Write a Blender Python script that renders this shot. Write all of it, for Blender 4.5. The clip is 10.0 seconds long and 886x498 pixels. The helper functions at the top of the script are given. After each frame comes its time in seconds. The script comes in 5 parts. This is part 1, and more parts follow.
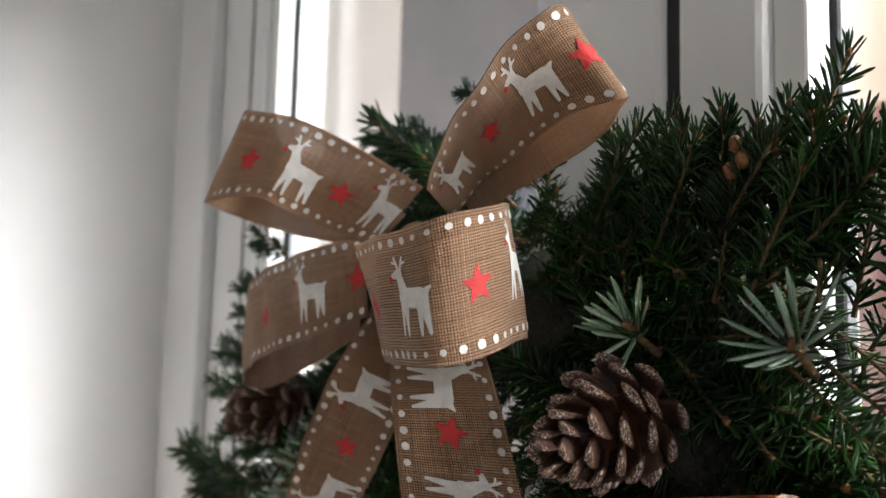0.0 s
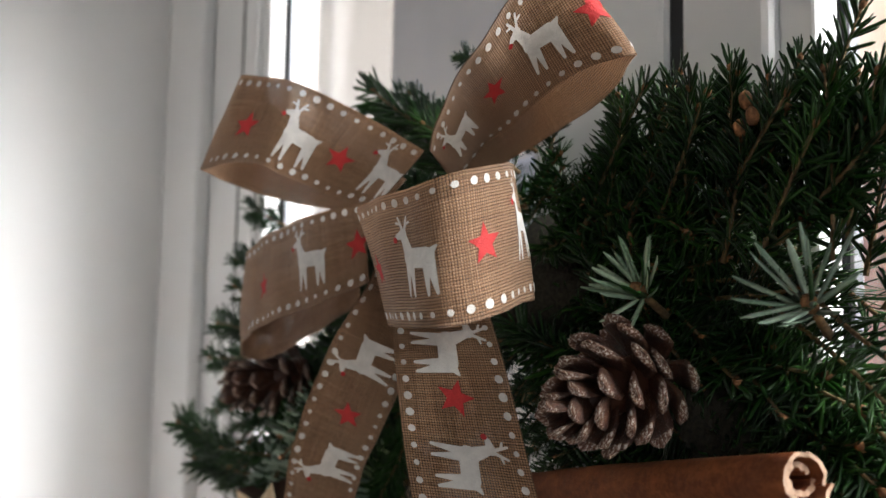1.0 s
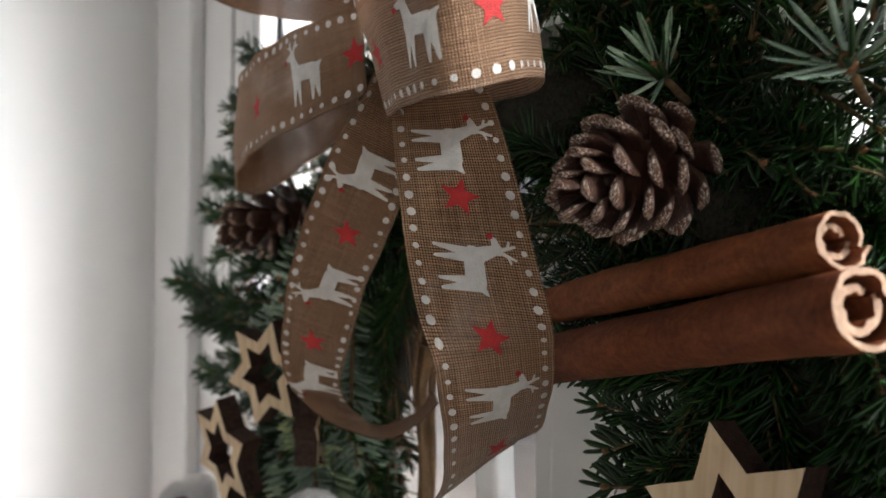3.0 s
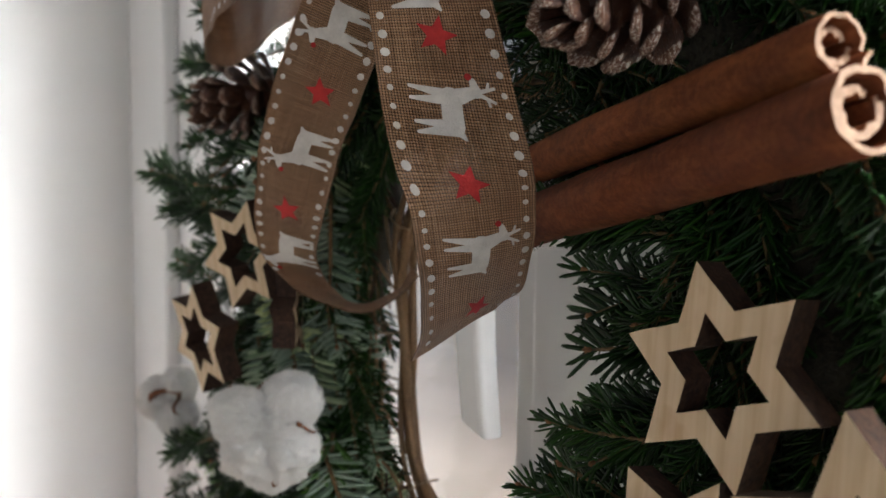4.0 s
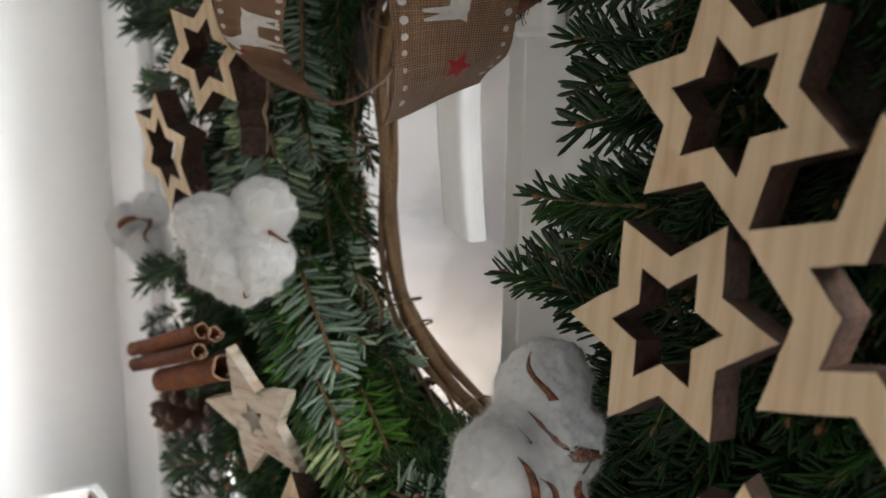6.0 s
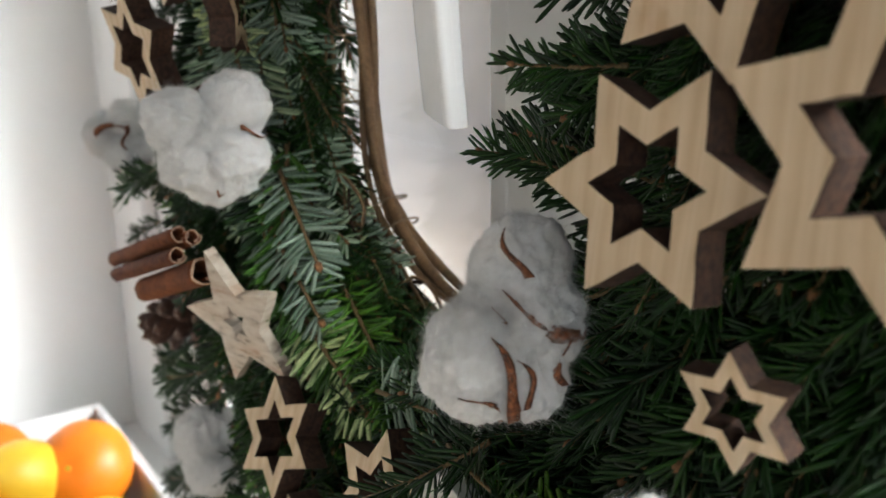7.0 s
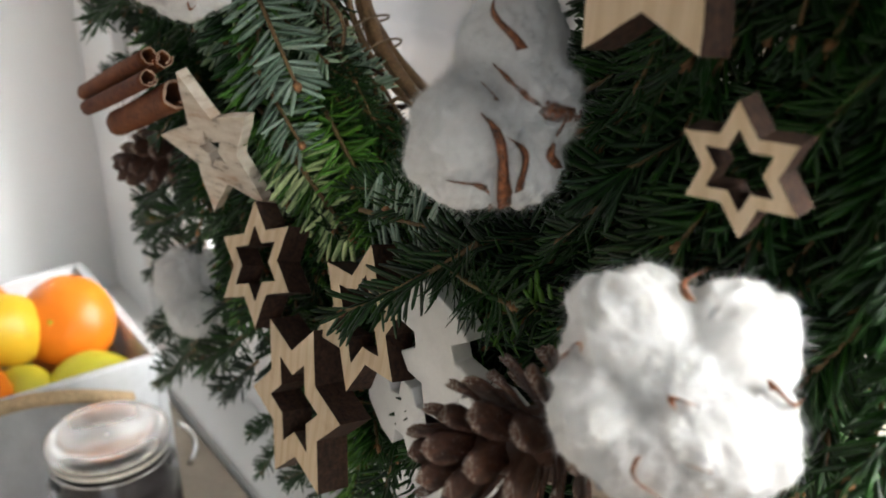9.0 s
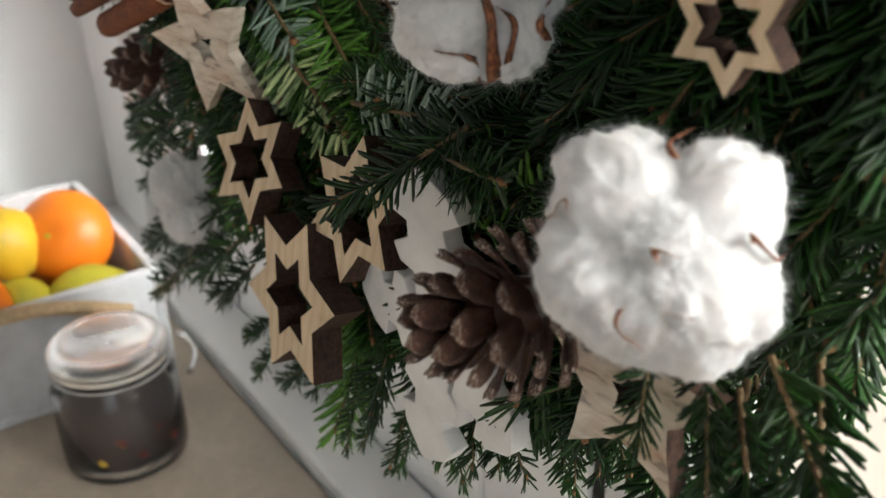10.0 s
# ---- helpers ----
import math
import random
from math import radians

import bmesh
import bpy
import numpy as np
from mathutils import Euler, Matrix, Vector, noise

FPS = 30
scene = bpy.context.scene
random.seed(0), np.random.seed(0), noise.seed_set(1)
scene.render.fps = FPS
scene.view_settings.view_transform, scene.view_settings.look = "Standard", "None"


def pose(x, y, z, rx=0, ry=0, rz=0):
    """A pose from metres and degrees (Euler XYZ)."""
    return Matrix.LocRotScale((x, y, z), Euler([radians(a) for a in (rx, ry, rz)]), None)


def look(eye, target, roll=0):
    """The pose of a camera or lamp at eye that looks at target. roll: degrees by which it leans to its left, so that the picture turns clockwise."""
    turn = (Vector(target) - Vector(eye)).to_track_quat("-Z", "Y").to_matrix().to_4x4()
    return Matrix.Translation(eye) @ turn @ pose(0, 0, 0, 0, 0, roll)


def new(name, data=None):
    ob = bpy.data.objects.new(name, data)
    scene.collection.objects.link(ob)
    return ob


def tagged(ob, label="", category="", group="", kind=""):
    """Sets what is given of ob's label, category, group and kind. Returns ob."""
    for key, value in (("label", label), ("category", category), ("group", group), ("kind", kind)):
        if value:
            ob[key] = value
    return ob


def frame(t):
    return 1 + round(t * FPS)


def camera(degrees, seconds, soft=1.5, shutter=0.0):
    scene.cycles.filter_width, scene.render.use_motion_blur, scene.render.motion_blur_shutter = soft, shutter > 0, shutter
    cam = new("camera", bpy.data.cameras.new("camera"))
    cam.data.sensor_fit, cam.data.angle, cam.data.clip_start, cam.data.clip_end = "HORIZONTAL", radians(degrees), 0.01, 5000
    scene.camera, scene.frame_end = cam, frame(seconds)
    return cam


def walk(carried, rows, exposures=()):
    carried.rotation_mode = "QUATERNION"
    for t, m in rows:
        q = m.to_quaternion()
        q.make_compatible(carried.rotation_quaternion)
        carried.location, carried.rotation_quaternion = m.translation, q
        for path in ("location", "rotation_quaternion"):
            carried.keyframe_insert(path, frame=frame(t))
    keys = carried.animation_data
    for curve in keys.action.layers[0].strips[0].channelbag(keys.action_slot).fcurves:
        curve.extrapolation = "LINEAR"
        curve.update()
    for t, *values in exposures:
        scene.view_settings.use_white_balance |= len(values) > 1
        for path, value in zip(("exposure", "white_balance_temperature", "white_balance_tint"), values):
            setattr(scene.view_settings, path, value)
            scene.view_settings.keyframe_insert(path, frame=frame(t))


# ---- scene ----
cam = camera(50.4, 10.0)
PATH = [
    (0, (0.01, 0.011, 1.405), (-1.658, 1.089, 1.634), 1.5),
    (0.5, (0.006, 0.012, 1.401), (-1.661, 1.096, 1.615), 1.1),
    (1, (0.002, 0.011, 1.399), (-1.659, 1.108, 1.588), 1.1),
    (1.5, (-0.005, 0.011, 1.39), (-1.663, 1.121, 1.527), 1.0),
    (2, (-0.012, 0.014, 1.38), (-1.668, 1.131, 1.477), 1.0),
    (2.5, (-0.016, 0.019, 1.371), (-1.677, 1.132, 1.409), 0.9),
    (2.7, (-0.016, 0.021, 1.368), (-1.682, 1.126, 1.387), 0.9),
    (3.8, (-0.024, 0.034, 1.343), (-1.682, 1.145, 1.206), 0.7),
    (4, (-0.026, 0.035, 1.336), (-1.675, 1.154, 1.171), 0.7),
    (4.5, (-0.03, 0.035, 1.327), (-1.666, 1.167, 1.123), 0.7),
    (5, (-0.034, 0.036, 1.318), (-1.657, 1.175, 1.056), 0.5),
    (5.5, (-0.039, 0.042, 1.306), (-1.654, 1.175, 0.974), 0.5),
    (5.7, (-0.042, 0.047, 1.3), (-1.652, 1.177, 0.939), 0.8),
    (6.8, (-0.051, 0.072, 1.278), (-1.652, 1.148, 0.748), -0.6),
    (7, (-0.052, 0.074, 1.274), (-1.644, 1.149, 0.715), -0.9),
    (7.5, (-0.057, 0.076, 1.263), (-1.624, 1.149, 0.637), -0.8),
    (8, (-0.059, 0.076, 1.255), (-1.616, 1.14, 0.589), -0.8),
    (8.5, (-0.059, 0.078, 1.25), (-1.597, 1.131, 0.526), -0.8),
    (9, (-0.057, 0.076, 1.243), (-1.563, 1.129, 0.455), -0.8),
    (9.5, (-0.054, 0.077, 1.235), (-1.534, 1.098, 0.36), -1.1),
    (10, (-0.049, 0.073, 1.23), (-1.505, 1.092, 0.311), -0.9),
]
walk(cam, [(t, look(eye, target, roll)) for t, eye, target, roll in PATH], [(0, 0.68, 6050, 8), (2.7, 0.68, 6050, 8), (4.5, 0.80, 6050, 8), (5.7, 0.92, 6050, 7), (7.0, 1.10, 6000, 5), (8.5, 1.00, 6000, 5), (10, 0.76, 6100, 6)])
cam.data.dof.use_dof = True
cam.data.dof.focus_distance = 0.31
cam.data.dof.aperture_fstop = 13.5

# ---- light ----
world = bpy.data.worlds.new("world")
scene.world = world
world.use_nodes = True
wn = world.node_tree
sky = wn.nodes.new("ShaderNodeTexSky")
sky.sky_type = "NISHITA"
sky.sun_disc = False
sky.sun_elevation = radians(28)
sky.sun_rotation = radians(62)
sky.air_density = 0.45
sky.dust_density = 8.0
sky.ozone_density = 0.3
wn.nodes["Background"].inputs["Strength"].default_value = 0.15
wn.links.new(sky.outputs["Color"], wn.nodes["Background"].inputs["Color"])

sun = new("sun", bpy.data.lights.new("sun", "SUN"))
sun.data.energy, sun.data.angle, sun.data.color = 2.4, radians(20), (1.0, 0.96, 0.91)
sun.matrix_world = look((2.4, 1.275, 2.647), (0, 0, 1.2))


def window_light(name, eye, target, width, height, watts):
    ob = new(name, bpy.data.lights.new(name, "AREA"))
    ob.data.shape, ob.data.size, ob.data.size_y, ob.data.energy = "RECTANGLE", width, height, watts
    ob.data.color = (0.98, 0.99, 1.0)
    ob.matrix_world = look(eye, target)
    return ob


# sky light in the opening of the room's second window
window_light("room_window_light", (2.38, -1.3, 1.5), (0.0, -0.6, 1.2), 1.4, 1.3, 4.5)


# ---- materials ----
def mat(name):
    m = bpy.data.materials.new(name)
    m.use_nodes = True
    nt = m.node_tree
    return m, nt, nt.nodes["Principled BSDF"]


def node(nt, kind, **values):
    n = nt.nodes.new(kind)
    for key, value in values.items():
        if key in n.inputs:
            n.inputs[key].default_value = value
    return n


def noise_tex(nt, scale, detail=4.0, vec=None, rough=0.55):
    n = node(nt, "ShaderNodeTexNoise", Scale=scale, Detail=detail, Roughness=rough)
    if vec is not None:
        nt.links.new(vec, n.inputs["Vector"])
    return n.outputs["Fac"]


def ramp(nt, fac, stops):
    r = nt.nodes.new("ShaderNodeValToRGB")
    while len(r.color_ramp.elements) < len(stops):
        r.color_ramp.elements.new(0.5)
    for e, (p, c) in zip(r.color_ramp.elements, stops):
        e.position, e.color = p, (*c, 1)
    nt.links.new(fac, r.inputs["Fac"])
    return r.outputs["Color"]


def mix(nt, fac, a, b, mode="MIX"):
    n = nt.nodes.new("ShaderNodeMixRGB")
    n.blend_type = mode
    for socket, v in zip(n.inputs, (fac, a, b)):
        if isinstance(v, (int, float)):
            socket.default_value = v
        elif isinstance(v, tuple):
            socket.default_value = (*v, 1)
        else:
            nt.links.new(v, socket)
    return n.outputs["Color"]


def bump(nt, bsdf, height, strength=0.3, distance=0.001):
    b = node(nt, "ShaderNodeBump", Strength=strength, Distance=distance)
    nt.links.new(height, b.inputs["Height"])
    nt.links.new(b.outputs["Normal"], bsdf.inputs["Normal"])
    return b


def coords(nt, which="Object", scale=(1, 1, 1)):
    c = nt.nodes.new("ShaderNodeTexCoord")
    m = node(nt, "ShaderNodeMapping")
    m.inputs["Scale"].default_value = scale
    nt.links.new(c.outputs[which], m.inputs["Vector"])
    return m.outputs["Vector"]


def plain(name, color, rough=0.5, var=0.08, scale=40.0, bumps=0.1, metal=0.0, spec=0.5, stretch=(1, 1, 1), fine=600.0):
    """A surface with patchy tone at two scales and a fine relief."""
    m, nt, b = mat(name)
    v = coords(nt, "Object", stretch)
    n1, n2 = noise_tex(nt, scale, 3, v), noise_tex(nt, fine, 3, v)
    lo = tuple(max(0, c * (1 - var * 2)) for c in color)
    hi = tuple(min(1, c * (1 + var)) for c in color)
    c1 = ramp(nt, n1, [(0.3, lo), (0.7, hi)])
    c2 = mix(nt, var * 2, c1, ramp(nt, n2, [(0.35, lo), (0.65, hi)]))
    nt.links.new(c2, b.inputs["Base Color"])
    b.inputs["Roughness"].default_value, b.inputs["Metallic"].default_value = rough, metal
    b.inputs["Specular IOR Level"].default_value = spec
    if bumps:
        bump(nt, b, n2, bumps, 0.0006)
    return m


WALL_PAINT = plain("wall_paint", (0.85, 0.85, 0.845), 0.85, 0.03, 3, 0.25, fine=260)
UPVC = plain("white_plastic_frame", (0.86, 0.86, 0.86), 0.35, 0.02, 8, 0.02)
RUBBER = plain("black_rubber", (0.012, 0.012, 0.013), 0.6, 0.1, 50, 0.1)
HANDLE_WHITE = plain("white_lacquer", (0.89, 0.89, 0.885), 0.25, 0.02, 30, 0.02)
SPACER = plain("spacer_aluminium", (0.30, 0.33, 0.36), 0.4, 0.1, 60, 0.05, metal=0.8)
SILL = plain("white_sill", (0.78, 0.77, 0.76), 0.4, 0.03, 6, 0.05)
COUNTER = plain("beige_laminate", (0.40, 0.335, 0.265), 0.45, 0.12, 14, 0.08, fine=180)
CABINET = plain("cabinet_white", (0.7, 0.7, 0.68), 0.5, 0.03, 4, 0.02)
FLOOR = plain("floor_tile", (0.35, 0.31, 0.27), 0.5, 0.1, 5, 0.05)
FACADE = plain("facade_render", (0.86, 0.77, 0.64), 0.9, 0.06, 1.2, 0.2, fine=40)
FACADE_RED = plain("facade_salmon", (0.78, 0.45, 0.36), 0.9, 0.06, 1.2, 0.2, fine=40)
# outer reveal: shade put into the colour, since the sun lamp reaches it
REVEAL_SHADE = plain("shaded_outer_reveal", (0.25, 0.247, 0.24), 0.9, 0.06, 3, 0.3, fine=120)
PAVING = plain("paving_outside", (0.84, 0.75, 0.63), 0.9, 0.1, 1.0, 0.2, fine=40)
DARK_GLASS = plain("far_window_glass", (0.42, 0.42, 0.41), 0.15, 0.05, 2, 0)
BARK_DARK = plain("dark_bark", (0.060, 0.027, 0.014), 0.8, 0.35, 120, 0.8, fine=500)
STEM = plain("fir_stem", (0.17, 0.105, 0.042), 0.75, 0.3, 150, 0.6)
RATTAN = plain("rattan_cane", (0.26, 0.155, 0.070), 0.5, 0.25, 60, 0.3, fine=700)
CORE = plain("core_shade", (0.030, 0.026, 0.014), 0.9, 0.4, 120, 1.0)
WIRE = plain("binding_wire", (0.30, 0.22, 0.13), 0.45, 0.1, 80, 0.0, metal=0.4)
WHITE_WOOD = plain("white_painted_wood", (0.74, 0.73, 0.71), 0.55, 0.06, 60, 0.2)
BUD = plain("fir_bud", (0.26, 0.12, 0.045), 0.7, 0.3, 300, 0.5)
HUSK = plain("dry_husk", (0.27, 0.095, 0.036), 0.65, 0.45, 260, 0.4)
PRINT_WHITE = plain("white_textile_print", (0.72, 0.70, 0.67), 0.8, 0.08, 250, 0.6, fine=1500)
PRINT_RED = plain("red_textile_print", (0.55, 0.030, 0.030), 0.75, 0.12, 250, 0.6, fine=1500)
ROPE = plain("natural_rope", (0.50, 0.36, 0.20), 0.85, 0.2, 200, 0.8)
BOX_WOOD = plain("whitewashed_wood", (0.62, 0.63, 0.64), 0.7, 0.12, 30, 0.4, stretch=(4, 1, 1))
STEEL = plain("clip_steel", (0.75, 0.75, 0.75), 0.25, 0.05, 50, 0, metal=1.0)
GASKET = plain("jar_gasket", (0.75, 0.72, 0.66), 0.5, 0.05, 50, 0)


def glass(name, rough=0.0, tint=(1, 1, 1)):
    m, nt, b = mat(name)
    b.inputs["Base Color"].default_value = (*tint, 1)
    b.inputs["Transmission Weight"].default_value = 1.0
    b.inputs["Roughness"].default_value = rough
    b.inputs["IOR"].default_value = 1.45
    return m


GLASS = glass("window_glass")
JAR_GLASS = glass("jar_glass", 0.10)
LID_GLASS = glass("frosted_lid_glass", 0.45)


def needle_material(name, dark, light, rough, spec):
    m, nt, b = mat(name)
    geo = nt.nodes.new("ShaderNodeNewGeometry")
    info = nt.nodes.new("ShaderNodeObjectInfo")
    c = ramp(nt, geo.outputs["Random Per Island"], [(0.0, dark), (0.75, light), (1.0, tuple(x * 1.35 for x in light))])
    tone = ramp(nt, info.outputs["Random"], [(0.0, (0.6, 0.62, 0.7)), (0.6, (1, 1, 1)), (1.0, (1.45, 1.3, 0.8))])
    n = noise_tex(nt, 900, 2, coords(nt))
    c = mix(nt, 0.35, c, ramp(nt, n, [(0.3, dark), (0.7, light)]))
    nt.links.new(mix(nt, 1.0, c, tone, "MULTIPLY"), b.inputs["Base Color"])
    b.inputs["Roughness"].default_value = rough
    b.inputs["Specular IOR Level"].default_value = spec
    b.inputs["Transmission Weight"].default_value = 0.0
    bump(nt, b, n, 0.15, 0.0004)
    return m


NEEDLE = needle_material("fir_needle", (0.002, 0.010, 0.002), (0.014, 0.060, 0.005), 0.36, 0.38)
NEEDLE_MID = needle_material("fir_needle_shaded_side", (0.005, 0.026, 0.004), (0.026, 0.088, 0.013), 0.42, 0.35)
# pale undersides, with highlights from the window brightened into their colour
NEEDLE_PALE = needle_material("fir_needle_underside_sheen", (0.10, 0.19, 0.095), (0.46, 0.58, 0.42), 0.34, 0.5)
# green lifted to imitate daylight on the lower left sprigs
NEEDLE_LIT = needle_material("lit_fir_needle", (0.014, 0.065, 0.005), (0.10, 0.25, 0.028), 0.36, 0.45)


def wood_material():
    m, nt, b = mat("pale_cut_wood")
    v = coords(nt, "Object", (1, 1, 1))
    info = nt.nodes.new("ShaderNodeObjectInfo")
    add = nt.nodes.new("ShaderNodeVectorMath")
    add.operation = "ADD"
    nt.links.new(v, add.inputs[0])
    nt.links.new(info.outputs["Random"], add.inputs[1])
    w = node(nt, "ShaderNodeTexWave", Scale=48.0, Distortion=9.0, Detail=2.0)
    w.inputs["Detail Scale"].default_value = 0.35
    nt.links.new(add.outputs[0], w.inputs["Vector"])
    grain = ramp(nt, w.outputs["Fac"], [(0.0, (0.585, 0.435, 0.27)), (0.5, (0.635, 0.49, 0.32)), (1.0, (0.65, 0.51, 0.345))])
    blot = ramp(nt, noise_tex(nt, 45, 3, add.outputs[0]), [(0.30, (0.55, 0.33, 0.14)), (0.38, (1, 1, 1))])
    fine = ramp(nt, noise_tex(nt, 1.0, 3, coords(nt, "Object", (700, 700, 25))), [(0.3, (0.86, 0.80, 0.72)), (0.6, (1, 1, 1))])
    c = mix(nt, 0.3, grain, mix(nt, 1.0, grain, blot, "MULTIPLY"))
    c = mix(nt, 0.6, c, mix(nt, 1.0, c, fine, "MULTIPLY"))
    nt.links.new(c, b.inputs["Base Color"])
    b.inputs["Roughness"].default_value = 0.6
    bump(nt, b, w.outputs["Fac"], 0.12, 0.0005)
    return m


WOOD = wood_material()


def birch_material():
    m, nt, b = mat("birch_bark")
    v = coords(nt, "Object", (1, 1, 3))
    n = noise_tex(nt, 90, 5, v)
    n2 = noise_tex(nt, 28, 4, v)
    c = ramp(nt, n, [(0.36, (0.10, 0.055, 0.03)), (0.41, (0.50, 0.39, 0.28)), (0.6, (0.70, 0.61, 0.50))])
    c = mix(nt, 0.4, c, ramp(nt, n2, [(0.36, (0.42, 0.20, 0.10)), (0.44, (0.64, 0.54, 0.43)), (0.62, (0.74, 0.69, 0.61))]))
    nt.links.new(c, b.inputs["Base Color"])
    b.inputs["Roughness"].default_value = 0.8
    bump(nt, b, n, 0.9, 0.0015)
    return m


BIRCH = birch_material()


def burlap_material():
    """Woven jute: crossed threads with uneven tone, letting some light through."""
    m, nt, b = mat("woven_jute")
    uv = nt.nodes.new("ShaderNodeUVMap")
    waves = []
    for axis in "XY":
        w = node(nt, "ShaderNodeTexWave", Scale=330.0, Distortion=1.6, Detail=2.0)
        w.bands_direction = axis
        w.inputs["Detail Scale"].default_value = 0.4
        nt.links.new(uv.outputs["UV"], w.inputs["Vector"])
        waves.append(w.outputs["Fac"])
    weave = nt.nodes.new("ShaderNodeMath")
    weave.operation = "MULTIPLY"
    nt.links.new(waves[0], weave.inputs[0])
    nt.links.new(waves[1], weave.inputs[1])
    slubs = []
    for s in ((30, 1100, 1), (1100, 30, 1)):
        mp = node(nt, "ShaderNodeMapping")
        mp.inputs["Scale"].default_value = s
        nt.links.new(uv.outputs["UV"], mp.inputs["Vector"])
        slubs.append(noise_tex(nt, 1.0, 2, mp.outputs["Vector"]))
    sl = nt.nodes.new("ShaderNodeMath")
    sl.operation = "ADD"
    nt.links.new(slubs[0], sl.inputs[0])
    nt.links.new(slubs[1], sl.inputs[1])
    half = nt.nodes.new("ShaderNodeMath")
    half.operation = "MULTIPLY"
    half.inputs[1].default_value = 0.5
    nt.links.new(sl.outputs[0], half.inputs[0])
    tone = ramp(nt, half.outputs[0], [(0.34, (0.29, 0.165, 0.088)), (0.5, (0.43, 0.258, 0.145)), (0.66, (0.57, 0.37, 0.225))])
    gaps = ramp(nt, weave.outputs[0], [(0.02, (0.62, 0.56, 0.50)), (0.3, (1, 1, 1))])
    c = mix(nt, 1.0, tone, gaps, "MULTIPLY")
    nt.links.new(c, b.inputs["Base Color"])
    b.inputs["Roughness"].default_value = 0.6
    b.inputs["Sheen Weight"].default_value = 0.25
    bump(nt, b, weave.outputs[0], 0.6, 0.0005)
    tr = nt.nodes.new("ShaderNodeBsdfTranslucent")
    nt.links.new(c, tr.inputs["Color"])
    ms = nt.nodes.new("ShaderNodeMixShader")
    ms.inputs[0].default_value = 0.35
    nt.links.new(b.outputs[0], ms.inputs[1])
    nt.links.new(tr.outputs[0], ms.inputs[2])
    # open pores between the threads
    pores = nt.nodes.new("ShaderNodeMixShader")
    nt.links.new(ramp(nt, weave.outputs[0], [(0.0, (0.5, 0.5, 0.5)), (0.10, (0, 0, 0))]), pores.inputs[0])
    nt.links.new(ms.outputs[0], pores.inputs[1])
    nt.links.new(nt.nodes.new("ShaderNodeBsdfTransparent").outputs[0], pores.inputs[2])
    nt.links.new(pores.outputs[0], nt.nodes["Material Output"].inputs["Surface"])
    return m


BURLAP = burlap_material()


def cinnamon_material():
    m, nt, b = mat("cinnamon_bark")
    n = noise_tex(nt, 90, 6, coords(nt, "Object", (1, 1, 0.18)), 0.65)
    n2 = noise_tex(nt, 110, 5, coords(nt, "Object", (1, 1, 0.5)), 0.7)
    n3 = noise_tex(nt, 420, 4, coords(nt), 0.6)
    c = ramp(nt, n, [(0.30, (0.085, 0.024, 0.009)), (0.50, (0.17, 0.052, 0.016)), (0.70, (0.30, 0.108, 0.034))])
    c = mix(nt, 0.5, c, ramp(nt, n2, [(0.36, (0.075, 0.022, 0.010)), (0.52, (0.18, 0.057, 0.018)), (0.66, (0.33, 0.135, 0.048))]))
    c = mix(nt, 0.25, c, ramp(nt, n3, [(0.40, (0.10, 0.03, 0.012)), (0.62, (0.34, 0.13, 0.05))]))
    info = nt.nodes.new("ShaderNodeObjectInfo")
    c = mix(nt, 1.0, c, ramp(nt, info.outputs["Random"], [(0.0, (0.62, 0.50, 0.48)), (1.0, (1.05, 0.98, 0.76))]), "MULTIPLY")
    n4 = noise_tex(nt, 38, 3, coords(nt))
    c = mix(nt, ramp(nt, n4, [(0.62, (0, 0, 0)), (0.72, (0.35, 0.35, 0.35))]), c, (0.20, 0.13, 0.085))
    nt.links.new(c, b.inputs["Base Color"])
    b.inputs["Roughness"].default_value = 0.75
    b.inputs["Specular IOR Level"].default_value = 0.25
    bump(nt, b, n2, 0.7, 0.0012)
    return m


CINNAMON = cinnamon_material()
CINNAMON_CUT = plain("cinnamon_cut_edge", (0.46, 0.29, 0.19), 0.7, 0.2, 200, 0.5)


def scale_material():
    m, nt, b = mat("cone_scale")
    n = noise_tex(nt, 7, 5, coords(nt), 0.6)
    fl = noise_tex(nt, 26, 4, coords(nt), 0.7)
    c = ramp(nt, n, [(0.3, (0.030, 0.012, 0.007)), (0.55, (0.080, 0.029, 0.014)), (0.75, (0.15, 0.058, 0.026))])
    c = mix(nt, ramp(nt, fl, [(0.60, (0, 0, 0)), (0.66, (0.8, 0.8, 0.8))]), c, ramp(nt, n, [(0.3, (0.40, 0.32, 0.27)), (0.7, (0.60, 0.54, 0.48))]))
    nt.links.new(c, b.inputs["Base Color"])
    b.inputs["Roughness"].default_value = 0.5
    bump(nt, b, fl, 0.6, 0.0008)
    return m


SCALE_BROWN = scale_material()


def frost_material():
    m, nt, b = mat("frosted_scale_tip")
    n = noise_tex(nt, 14, 5, coords(nt), 0.7)
    c = ramp(nt, n, [(0.44, (0.10, 0.038, 0.018)), (0.52, (0.22, 0.13, 0.085)), (0.60, (0.60, 0.55, 0.50))])
    nt.links.new(c, b.inputs["Base Color"])
    b.inputs["Roughness"].default_value = 0.7
    bump(nt, b, n, 0.7, 0.0008)
    return m


FROST = frost_material()


